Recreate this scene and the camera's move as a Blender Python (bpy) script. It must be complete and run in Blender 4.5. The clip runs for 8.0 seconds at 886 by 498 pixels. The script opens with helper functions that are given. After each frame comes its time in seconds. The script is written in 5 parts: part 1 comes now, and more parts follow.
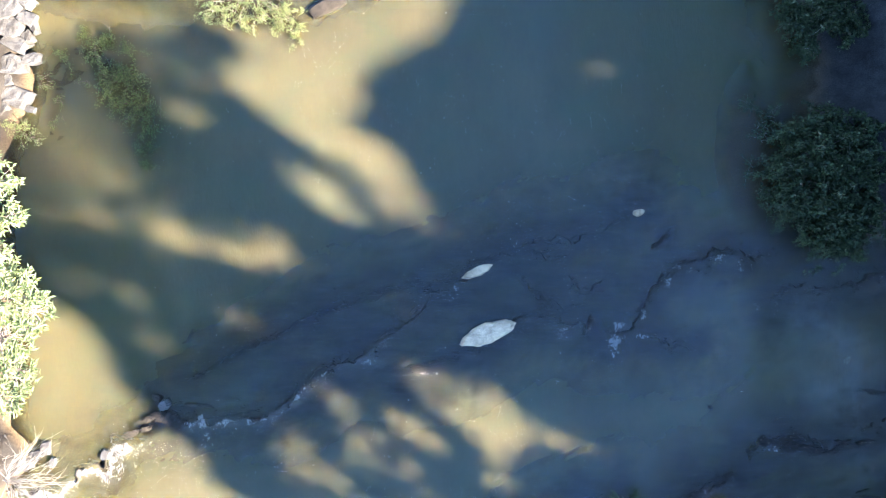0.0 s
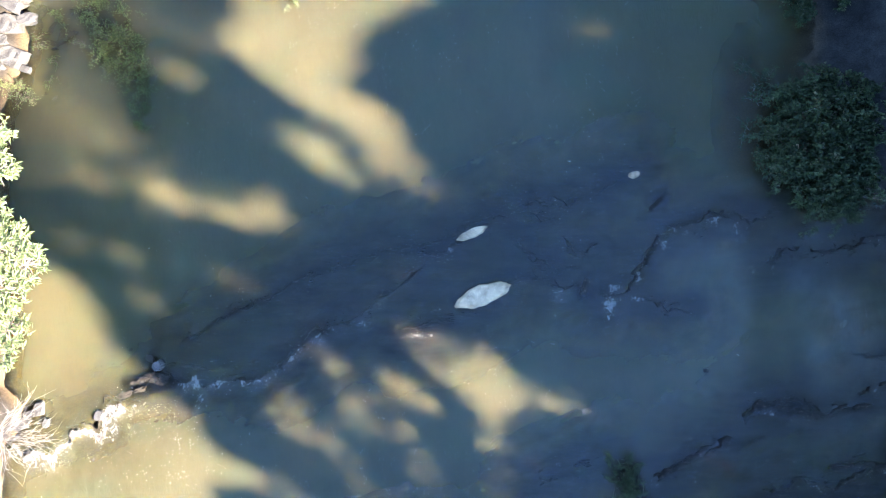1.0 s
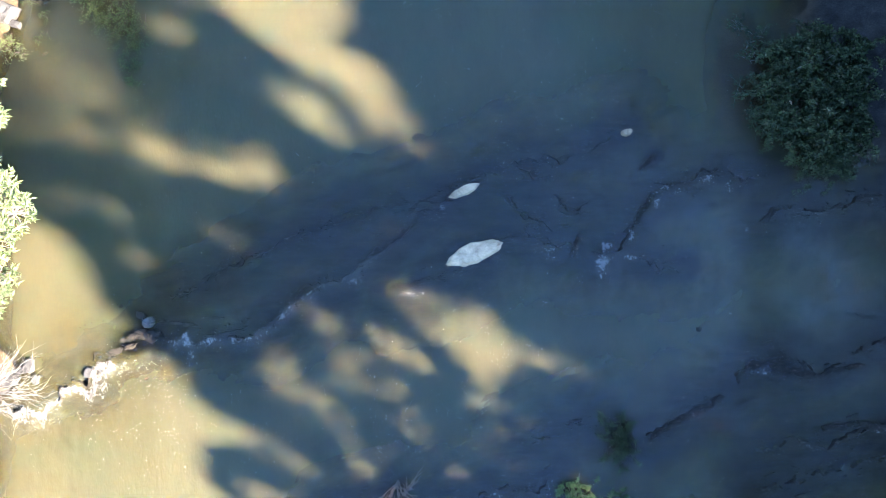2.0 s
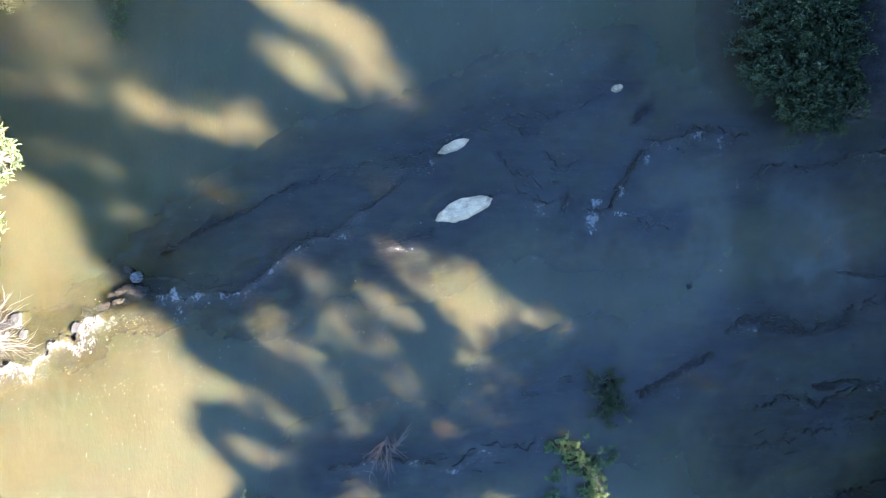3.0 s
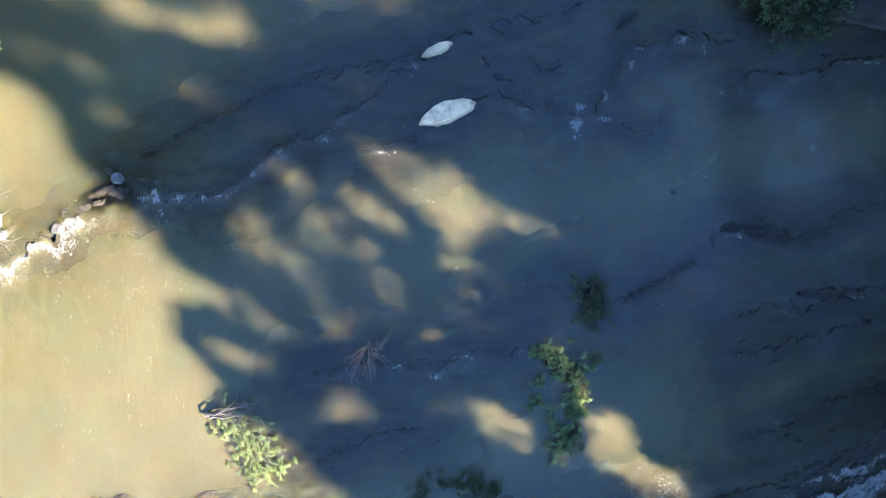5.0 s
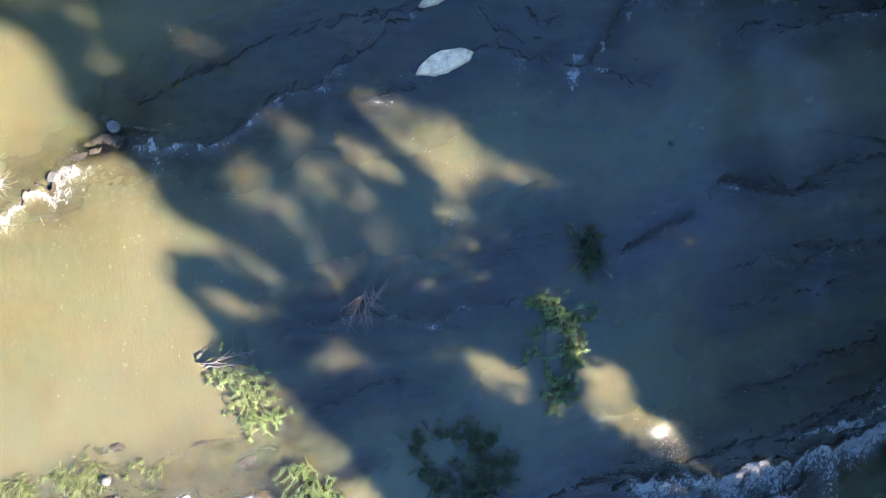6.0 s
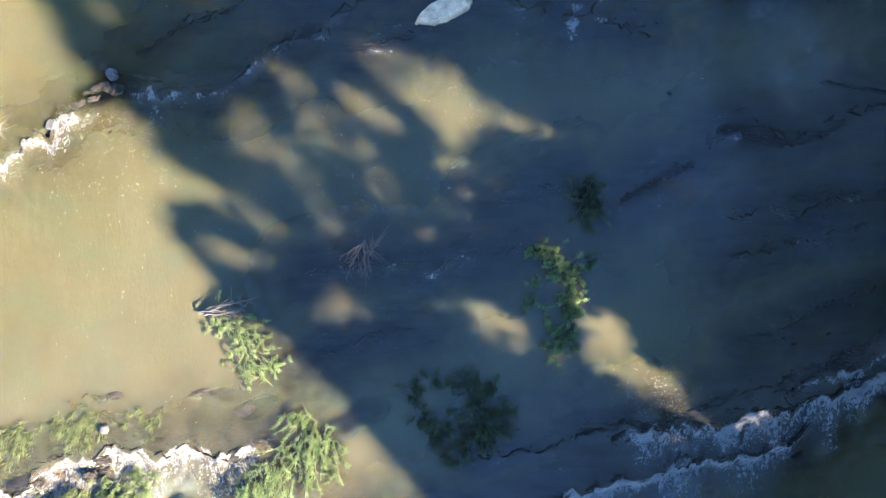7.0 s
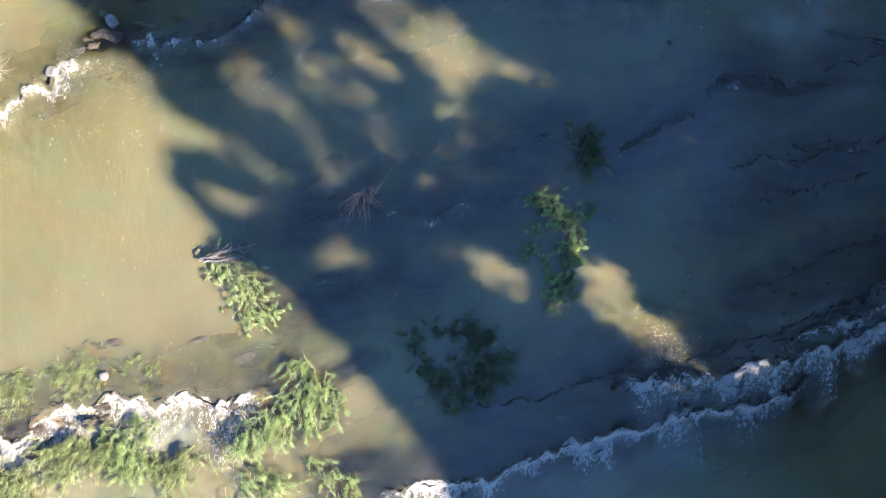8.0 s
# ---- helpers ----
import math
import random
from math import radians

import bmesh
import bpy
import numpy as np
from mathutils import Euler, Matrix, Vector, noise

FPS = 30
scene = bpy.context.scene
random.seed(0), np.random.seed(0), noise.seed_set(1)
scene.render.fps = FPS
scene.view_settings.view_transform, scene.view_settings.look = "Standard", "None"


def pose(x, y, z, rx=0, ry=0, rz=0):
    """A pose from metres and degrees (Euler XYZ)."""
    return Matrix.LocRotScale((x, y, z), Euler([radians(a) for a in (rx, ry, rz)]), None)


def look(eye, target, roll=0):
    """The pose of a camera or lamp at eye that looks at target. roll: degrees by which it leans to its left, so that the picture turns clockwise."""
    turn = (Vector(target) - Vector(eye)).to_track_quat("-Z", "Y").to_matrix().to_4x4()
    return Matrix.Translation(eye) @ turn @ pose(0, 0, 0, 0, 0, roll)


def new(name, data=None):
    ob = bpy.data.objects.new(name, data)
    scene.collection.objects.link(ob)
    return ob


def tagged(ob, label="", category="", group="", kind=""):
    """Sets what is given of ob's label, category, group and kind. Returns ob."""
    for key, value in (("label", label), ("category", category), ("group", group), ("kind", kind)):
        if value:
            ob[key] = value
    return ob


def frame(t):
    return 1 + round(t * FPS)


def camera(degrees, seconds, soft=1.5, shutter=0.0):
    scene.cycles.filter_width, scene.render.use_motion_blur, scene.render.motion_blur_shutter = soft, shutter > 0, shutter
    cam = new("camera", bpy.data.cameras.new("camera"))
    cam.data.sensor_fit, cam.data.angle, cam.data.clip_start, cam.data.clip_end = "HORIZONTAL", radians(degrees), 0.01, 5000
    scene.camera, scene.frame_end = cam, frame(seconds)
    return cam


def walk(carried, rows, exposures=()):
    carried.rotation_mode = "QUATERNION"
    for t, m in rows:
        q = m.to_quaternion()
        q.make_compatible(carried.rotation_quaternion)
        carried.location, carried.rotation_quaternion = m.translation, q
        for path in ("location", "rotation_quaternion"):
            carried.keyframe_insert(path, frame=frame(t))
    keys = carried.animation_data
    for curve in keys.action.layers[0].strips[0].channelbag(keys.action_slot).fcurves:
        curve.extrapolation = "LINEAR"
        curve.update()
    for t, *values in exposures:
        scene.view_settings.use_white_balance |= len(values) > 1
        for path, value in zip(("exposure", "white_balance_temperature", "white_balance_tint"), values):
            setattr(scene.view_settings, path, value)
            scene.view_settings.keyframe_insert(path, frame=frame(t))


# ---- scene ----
cam = camera(61.2, 8.0, 0.8)
METRES, EYE, TILT, LEAN, TURN = 10.5, 20.44, -90.3, -2.4, 0.0
ROWS = [
    (0.0, 0.0, 0.0, 0.0, 0.0, 0.0, -0.0),
    (0.5, 0.0095, 0.0033, -0.0548, 0.11, 0.2, -0.02),
    (1.0, 0.0199, 0.0049, -0.1078, 0.18, 0.24, -0.09),
    (1.5, 0.0272, 0.0089, -0.1629, 0.1, 0.26, -0.1),
    (3.0, 0.0681, 0.0204, -0.3295, 0.14, 0.17, -0.23),
    (3.5, 0.0779, 0.0246, -0.3884, 0.06, 0.14, -0.26),
    (4.0, 0.0882, 0.0273, -0.4518, 0.0, 0.21, -0.32),
    (4.5, 0.0992, 0.0298, -0.5182, -0.0, 0.34, -0.33),
    (6.0, 0.1155, 0.037, -0.7187, -0.06, 0.61, -0.47),
    (6.5, 0.1153, 0.0393, -0.7826, -0.13, 0.6, -0.51),
    (7.0, 0.1157, 0.0408, -0.8533, -0.16, 0.75, -0.48),
    (7.5, 0.1185, 0.0427, -0.9203, -0.12, 0.79, -0.5),
    (8.0, 0.1194, 0.0428, -0.9881, -0.11, 0.81, -0.52),
]
walk(cam, [(t, pose(0, 0, EYE, TILT, LEAN, TURN) @ pose(METRES * x, METRES * y, METRES * z, 90 + pitch, roll, yaw)) for t, x, y, z, yaw, pitch, roll in ROWS],
     exposures=[(0.0, 4.58, 5640, 12), (4.0, 4.50, 5600, 12), (8.0, 4.12, 5500, 12)])


# ---- world, sun, light ----
SUN_AZ, SUN_EL = radians(-28.0), radians(32.0)      # towards the sun: +x a little towards -y
SUN = Vector((math.cos(SUN_AZ) * math.cos(SUN_EL), math.sin(SUN_AZ) * math.cos(SUN_EL), math.sin(SUN_EL)))
world = bpy.data.worlds.new("sky")
scene.world = world
world.use_nodes = True
wn = world.node_tree.nodes
sky = wn.new("ShaderNodeTexSky")
sky.sky_type, sky.sun_disc = "NISHITA", False
sky.sun_elevation, sky.sun_rotation = SUN_EL, math.atan2(SUN.x, SUN.y)
sky.air_density, sky.dust_density, sky.ozone_density = 1.0, 0.2, 6.0
world.node_tree.links.new(sky.outputs["Color"], wn["Background"].inputs["Color"])
wn["Background"].inputs["Strength"].default_value = 0.069
lamp = bpy.data.lights.new("sun", "SUN")
lamp.energy, lamp.angle, lamp.color = 5.0, radians(0.75), (1.0, 0.79, 0.555)
new("sun", lamp).matrix_world = look(SUN * 200, (0, 0, 0))


# ---- noise and small mesh tools ----
def hashed(i, j, seed):
    n = (i * 374761393 + j * 668265263 + seed * 974634777) & 0xFFFFFFFF
    n = ((n ^ (n >> 13)) * 1274126177) & 0xFFFFFFFF
    return ((n ^ (n >> 16)) & 0xFFFF) / 65535.0


def vnoise(x, y, seed=0):
    """Smooth value noise, 0 to 1."""
    x, y = np.asarray(x, float), np.asarray(y, float)
    i, j = np.floor(x).astype(np.int64), np.floor(y).astype(np.int64)
    u, v = x - i, y - j
    u, v = u * u * (3 - 2 * u), v * v * (3 - 2 * v)
    a, b = hashed(i, j, seed), hashed(i + 1, j, seed)
    c, d = hashed(i, j + 1, seed), hashed(i + 1, j + 1, seed)
    return (a * (1 - u) + b * u) * (1 - v) + (c * (1 - u) + d * u) * v


def fbm(x, y, seed=0, octaves=4):
    total, amp, size = 0.0, 0.5, 1.0
    for k in range(octaves):
        total = total + amp * vnoise(x * size, y * size, seed + k)
        amp, size = amp * 0.5, size * 2.03
    return total / (1 - 0.5 ** octaves)


def step(a, b, x):
    t = np.clip((x - a) / (b - a), 0, 1)
    return t * t * (3 - 2 * t)


def make_mesh(name, verts, faces, material, smooth=False):
    """A mesh from arrays; all faces have the same number of corners."""
    verts, faces = np.asarray(verts, np.float32), np.asarray(faces, np.int32)
    me = bpy.data.meshes.new(name)
    k = faces.shape[1]
    me.vertices.add(len(verts))
    me.vertices.foreach_set("co", verts.ravel())
    me.loops.add(faces.size)
    me.loops.foreach_set("vertex_index", faces.ravel())
    me.polygons.add(len(faces))
    me.polygons.foreach_set("loop_start", np.arange(0, faces.size, k, dtype=np.int32))
    me.polygons.foreach_set("use_smooth", np.full(len(faces), smooth))
    me.update(calc_edges=True)
    me.validate()
    me.materials.append(material)
    return me


def float_layer(me, name, values):
    me.attributes.new(name, "FLOAT", "POINT").data.foreach_set("value", np.asarray(values, np.float32).ravel())


def thing(name, x, y, z, label, category, group="", kind=""):
    ob = new(name)
    ob.empty_display_size = 0.2
    ob.location = (x, y, z)
    return tagged(ob, label, category, group, kind)


def part(name, me, parent, label="", m=None, kind=""):
    ob = new(name, me)
    ob.parent = parent
    if m is not None:
        ob.matrix_basis = m
    return tagged(ob, label, kind=kind)


def grid_faces(nx, ny):
    i = np.arange(nx * ny).reshape(ny, nx)
    return np.stack([i[:-1, :-1], i[:-1, 1:], i[1:, 1:], i[1:, :-1]], -1).reshape(-1, 4)


def tubes(paths, sides=6):
    """Verts and faces of round tapered branches. Each path: an array of points and an array of radii."""
    vs, fs, base = [], [], 0
    ring = np.linspace(0, 2 * np.pi, sides, endpoint=False)
    for pts, rad in paths:
        pts, rad = np.asarray(pts, float), np.asarray(rad, float)
        d = np.gradient(pts, axis=0)
        d /= np.linalg.norm(d, axis=1)[:, None] + 1e-9
        side = np.cross(d, np.where(np.abs(d[:, 2:3]) < 0.9, [[0, 0, 1.0]], [[1.0, 0, 0]]))
        side /= np.linalg.norm(side, axis=1)[:, None] + 1e-9
        up = np.cross(side, d)
        v = pts[:, None] + rad[:, None, None] * (np.cos(ring)[None, :, None] * side[:, None] + np.sin(ring)[None, :, None] * up[:, None])
        n = len(pts)
        i = base + np.arange(n * sides).reshape(n, sides)
        j = np.roll(i, -1, axis=1)
        fs.append(np.stack([i[:-1], j[:-1], j[1:], i[1:]], -1).reshape(-1, 4))
        vs.append(v.reshape(-1, 3))
        base += n * sides
    return np.concatenate(vs), np.concatenate(fs)


def wander(start, end, n, amount, rng, sag=0.0):
    """A crooked line from start to end."""
    t = np.linspace(0, 1, n)[:, None]
    start, end = np.asarray(start, float), np.asarray(end, float)
    p = start + (end - start) * t
    jit = np.cumsum(rng.normal(0, amount, (n, 3)), axis=0)
    p = p + jit * np.sin(np.pi * np.minimum(t, 0.5)) - jit[:1]
    p[:, 2] += sag * (4 * t * (1 - t))[:, 0]
    return p


def leaves(pos, way, length, width, rng, fold=0.25, flat=0.6):
    """Folded leaves at pos that point along way: two faces each. flat: how far they lie level."""
    n = len(pos)
    way = way + rng.normal(0, 0.35, (n, 3))
    way /= np.linalg.norm(way, axis=1)[:, None] + 1e-9
    up = rng.normal(0, 1 - flat + 0.05, (n, 3)) + [0, 0, flat]
    side = np.cross(way, up)
    side /= np.linalg.norm(side, axis=1)[:, None] + 1e-9
    nor = np.cross(side, way)
    L = (length * rng.uniform(0.6, 1.25, n))[:, None]
    Wd = (width * rng.uniform(0.7, 1.2, n))[:, None]
    base, tip = pos, pos + way * L - nor * L * 0.12
    mid = pos + way * L * 0.45
    a, b = mid + side * Wd * 0.5 + nor * Wd * fold, mid - side * Wd * 0.5 + nor * Wd * fold
    v = np.stack([base, a, tip, b], 1).reshape(-1, 3)
    i = np.arange(n) * 4
    f = np.concatenate([np.stack([i, i + 1, i + 2], -1), np.stack([i, i + 2, i + 3], -1)])
    return v, f


# ---- materials ----
def material(name):
    m = bpy.data.materials.new(name)
    m.use_nodes = True
    nodes, links = m.node_tree.nodes, m.node_tree.links
    return m, nodes, links, nodes["Principled BSDF"]


def tex(nodes, links, scale, detail=4.0, rough=0.55, stretch=None, distortion=0.0):
    co = nodes.new("ShaderNodeNewGeometry")
    t = nodes.new("ShaderNodeTexNoise")
    t.inputs["Scale"].default_value, t.inputs["Detail"].default_value = scale, detail
    t.inputs["Roughness"].default_value, t.inputs["Distortion"].default_value = rough, distortion
    if stretch:
        mp = nodes.new("ShaderNodeMapping")
        mp.inputs["Scale"].default_value = stretch[:3]
        if len(stretch) > 3:
            mp.inputs["Rotation"].default_value = (0, 0, radians(stretch[3]))
        links.new(co.outputs["Position"], mp.inputs["Vector"])
        links.new(mp.outputs["Vector"], t.inputs["Vector"])
    else:
        links.new(co.outputs["Position"], t.inputs["Vector"])
    return t.outputs["Fac"]


def ramp(nodes, links, fac, *stops):
    r = nodes.new("ShaderNodeValToRGB")
    el = r.color_ramp.elements
    while len(el) < len(stops):
        el.new(0.5)
    for e, (p, c) in zip(el, stops):
        e.position, e.color = p, (*c, 1) if len(c) == 3 else c
    links.new(fac, r.inputs["Fac"])
    return r.outputs["Color"]


def mix(nodes, links, fac, a, b, mode="MIX"):
    n = nodes.new("ShaderNodeMix")
    n.data_type, n.blend_type = "RGBA", mode
    for sock, v in ((n.inputs["Factor"], fac), (n.inputs["A"], a), (n.inputs["B"], b)):
        if isinstance(v, (int, float)):
            sock.default_value = v
        elif isinstance(v, tuple):
            sock.default_value = (*v, 1)
        else:
            links.new(v, sock)
    return n.outputs["Result"]


def calc(nodes, links, op, a, b=0.0, clamp=False):
    n = nodes.new("ShaderNodeMath")
    n.operation, n.use_clamp = op, clamp
    for sock, v in zip(n.inputs, (a, b)):
        if isinstance(v, (int, float)):
            sock.default_value = v
        else:
            links.new(v, sock)
    return n.outputs[0]


def bump(nodes, links, height, strength, distance, under=None):
    b = nodes.new("ShaderNodeBump")
    b.inputs["Distance"].default_value = distance
    if isinstance(strength, (int, float)):
        b.inputs["Strength"].default_value = strength
    else:
        links.new(strength, b.inputs["Strength"])
    links.new(height, b.inputs["Height"])
    if under is not None:
        links.new(under, b.inputs["Normal"])
    return b.outputs["Normal"]


def layer(nodes, name):
    a = nodes.new("ShaderNodeAttribute")
    a.attribute_name = name
    return a.outputs["Fac"]


def rock_material(name, dark, light, stain, rough, scale=3.0, relief=0.5, shine=0.15, pale_bits=None):
    m, n, l, p = material(name)
    c = ramp(n, l, tex(n, l, scale, 6, 0.6), (0.3, dark), (0.7, light))
    c = mix(n, l, ramp(n, l, tex(n, l, scale * 0.35, 5, 0.65), (0.48, (0, 0, 0)), (0.68, (1, 1, 1))), c, stain)
    c = mix(n, l, ramp(n, l, tex(n, l, scale * 9, 3), (0.4, (0.6, 0.6, 0.6)), (0.65, (1, 1, 1))), (0, 0, 0), c)
    c = mix(n, l, ramp(n, l, tex(n, l, scale * 7, 5, 0.8), (0.30, (0.25, 0.25, 0.25)), (0.42, (1, 1, 1))), (0, 0, 0), c)
    # random pale bits in the colour, standing in for bright highlights on broken edges
    if pale_bits:
        c = mix(n, l, ramp(n, l, tex(n, l, 13.0, 6, 0.75), (0.57, (0, 0, 0)), (0.66, (0.8, 0.8, 0.8))), c, pale_bits)
    l.new(c, p.inputs["Base Color"])
    p.inputs["Roughness"].default_value = rough
    p.inputs["Specular IOR Level"].default_value = shine
    h = calc(n, l, "ADD", tex(n, l, scale * 2, 6, 0.65), calc(n, l, "MULTIPLY", tex(n, l, scale * 14, 3), 0.3))
    l.new(bump(n, l, h, relief, 0.06), p.inputs["Normal"])
    return m


WET_ROCK = rock_material("wet_dark_rock", (0.004, 0.0035, 0.003), (0.028, 0.023, 0.019), (0.008, 0.007, 0.005), 0.6, 6.0, 1.0, 0.1, (0.17, 0.125, 0.085))
# the same pale stone twice: brighter and warmer for shade, darker for full sun
PALE_STONE_SHADE = rock_material("pale_stone_shade", (0.40, 0.285, 0.17), (0.74, 0.53, 0.315), (0.20, 0.14, 0.085), 0.85, 5.0, 1.0)
PALE_STONE_SUN = rock_material("pale_stone_sun", (0.048, 0.046, 0.042), (0.102, 0.100, 0.094), (0.030, 0.027, 0.023), 0.9, 4.0, 0.7)
BROWN_ROCK = rock_material("brown_sandstone", (0.014, 0.0115, 0.008), (0.048, 0.040, 0.029), (0.010, 0.008, 0.006), 0.6, 6.0, 1.0)


def ground_material():
    m, n, l, p = material("river_ground")
    mud = ramp(n, l, tex(n, l, 0.9, 6, 0.6), (0.3, (0.075, 0.053, 0.027)), (0.7, (0.145, 0.105, 0.058)))
    soil = ramp(n, l, tex(n, l, 2.2, 6, 0.65), (0.3, (0.013, 0.011, 0.009)), (0.72, (0.045, 0.041, 0.035)))
    rock = ramp(n, l, tex(n, l, 2.5, 6, 0.6, (0.35, 1.6, 1, 18)), (0.3, (0.010, 0.009, 0.010)), (0.7, (0.045, 0.036, 0.032)))
    c = mix(n, l, layer(n, "rock"), mud, rock)
    c = mix(n, l, layer(n, "soil"), c, soil)
    c = mix(n, l, ramp(n, l, tex(n, l, 26, 4, 0.7), (0.35, (0.5, 0.5, 0.5)), (0.65, (1, 1, 1))), (0, 0, 0), c)
    l.new(c, p.inputs["Base Color"])
    p.inputs["Roughness"].default_value = 0.9
    p.inputs["Specular IOR Level"].default_value = 0.12
    l.new(bump(n, l, calc(n, l, "ADD", tex(n, l, 5, 8, 0.65), tex(n, l, 40, 3)), 0.6, 0.05), p.inputs["Normal"])
    return m


def water_material():
    """Silty water: a cloudy body that hides the bed where it is deep, a mirror-smooth skin, and foam."""
    m, n, l, p = material("silty_river_water")
    out = n["Material Output"]
    n.remove(p)
    silt = ramp(n, l, tex(n, l, 0.35, 5, 0.6, (1.0, 0.45, 1)), (0.3, (0.049, 0.044, 0.0205)), (0.7, (0.0615, 0.0565, 0.0280)))
    silt = mix(n, l, ramp(n, l, tex(n, l, 2.2, 5, 0.65, (1.0, 0.4, 1)), (0.42, (0, 0, 0)), (0.72, (0.35, 0.35, 0.35))), silt, (0.042, 0.037, 0.019))
    silt = mix(n, l, ramp(n, l, tex(n, l, 5.5, 5, 0.7, (1.0, 0.5, 1, 12), 1.5), (0.3, (0.93, 0.93, 0.93)), (0.7, (1, 1, 1))), (0, 0, 0), silt)
    silt = mix(n, l, ramp(n, l, tex(n, l, 0.7, 4, 0.6, (0.7, 1.0, 1, 20), 0.8), (0.45, (0, 0, 0)), (0.68, (0.55, 0.55, 0.55))), silt, (0.041, 0.050, 0.025))
    silt = mix(n, l, layer(n, "milk"), silt, (0.115, 0.122, 0.118))
    chop = layer(n, "chop")
    w1 = tex(n, l, 5.6, 3, 0.5, (1.7, 0.6, 1, -14), 0.9)
    w2 = tex(n, l, 13.0, 3, 0.55, (1.5, 0.7, 1, 12), 0.8)
    height = calc(n, l, "ADD", w1, calc(n, l, "MULTIPLY", w2, 0.5))
    w3 = tex(n, l, 13.0, 2, 0.5, (1.2, 0.8, 1, -14), 0.5)
    skin = bump(n, l, calc(n, l, "ADD", height, calc(n, l, "MULTIPLY", w3, 0.2)), chop, 0.26)
    cells = n.new("ShaderNodeTexVoronoi")
    cells.feature, cells.inputs["Scale"].default_value = "F1", 6.5
    place = n.new("ShaderNodeTexCoord")
    warp = n.new("ShaderNodeVectorMath")
    l.new(place.outputs["Object"], warp.inputs[0])
    l.new(tex(n, l, 4.0, 4, 0.6), warp.inputs[1])
    l.new(warp.outputs[0], cells.inputs["Vector"])
    curl = calc(n, l, "ADD", calc(n, l, "MULTIPLY", tex(n, l, 7.5, 8, 0.74, (1.5, 0.6, 1, 6), 1.6), 0.80), calc(n, l, "MULTIPLY", cells.outputs["Distance"], 0.22))
    f = layer(n, "foam")
    threshold = calc(n, l, "MULTIPLY", calc(n, l, "SUBTRACT", curl, 0.30), 2.5)
    mask = calc(n, l, "ADD", calc(n, l, "MULTIPLY", calc(n, l, "SUBTRACT", f, threshold), 2.7), 0.32, True)
    mask = calc(n, l, "MULTIPLY", mask, calc(n, l, "MULTIPLY", f, 4.0, True))
    body = n.new("ShaderNodeBsdfPrincipled")
    l.new(silt, body.inputs["Base Color"])
    body.inputs["Specular IOR Level"].default_value = 0.0
    # light spreads in the silty water, but less where the surface is broken
    l.new(calc(n, l, "SUBTRACT", 1.0, calc(n, l, "MULTIPLY", chop, 2.2), True), body.inputs["Subsurface Weight"])
    body.inputs["Subsurface Radius"].default_value = (1.0, 0.7, 0.25)
    body.inputs["Subsurface Scale"].default_value = 0.11
    l.new(bump(n, l, height, calc(n, l, "MULTIPLY", chop, chop), 0.6), body.inputs["Normal"])
    clear = n.new("ShaderNodeBsdfTransparent")
    l.new(mix(n, l, layer(n, "cloud"), (1.0, 1.0, 1.0), (0.72, 0.62, 0.44)), clear.inputs["Color"])
    deep = n.new("ShaderNodeMixShader")
    l.new(layer(n, "cloud"), deep.inputs["Fac"])
    l.new(clear.outputs[0], deep.inputs[1])
    l.new(body.outputs[0], deep.inputs[2])
    gloss = n.new("ShaderNodeBsdfGlossy")
    gloss.inputs["Roughness"].default_value = 0.035
    l.new(skin, gloss.inputs["Normal"])
    fres = n.new("ShaderNodeFresnel")
    fres.inputs["IOR"].default_value = 1.34
    l.new(skin, fres.inputs["Normal"])
    wet = n.new("ShaderNodeMixShader")
    l.new(fres.outputs[0], wet.inputs["Fac"])
    l.new(deep.outputs[0], wet.inputs[1])
    l.new(gloss.outputs[0], wet.inputs[2])
    froth = n.new("ShaderNodeBsdfPrincipled")
    l.new(ramp(n, l, tex(n, l, 11, 6, 0.7, (1.1, 0.7, 1), 1.0), (0.32, (0.05, 0.047, 0.042)), (0.64, (0.125, 0.116, 0.103))), froth.inputs["Base Color"])
    froth.inputs["Roughness"].default_value = 0.45
    l.new(bump(n, l, calc(n, l, "SUBTRACT", tex(n, l, 16, 6, 0.7), cells.outputs["Distance"]), 0.8, 0.07), froth.inputs["Normal"])
    last = n.new("ShaderNodeMixShader")
    l.new(mask, last.inputs["Fac"])
    l.new(wet.outputs[0], last.inputs[1])
    l.new(froth.outputs[0], last.inputs[2])
    l.new(last.outputs[0], out.inputs["Surface"])
    return m


def leaf_material(name, dark, light, dry, dry_share=0.1, glow=0.35):
    m, n, l, p = material(name)
    g = n.new("ShaderNodeNewGeometry")
    c = ramp(n, l, g.outputs["Random Per Island"], (0.0, dark), (0.8 - dry_share, light), (1.0 - dry_share, light), (1.0, dry))
    c = mix(n, l, ramp(n, l, tex(n, l, 3.0, 3), (0.35, (0.55, 0.55, 0.55)), (0.65, (1, 1, 1))), (0, 0, 0), c)
    l.new(c, p.inputs["Base Color"])
    p.inputs["Roughness"].default_value = 0.55
    p.inputs["Specular IOR Level"].default_value = 0.25
    back = n.new("ShaderNodeBsdfTranslucent")
    l.new(c, back.inputs["Color"])
    ms = n.new("ShaderNodeMixShader")
    ms.inputs["Fac"].default_value = glow
    l.new(p.outputs[0], ms.inputs[1])
    l.new(back.outputs[0], ms.inputs[2])
    l.new(ms.outputs[0], n["Material Output"].inputs["Surface"])
    return m


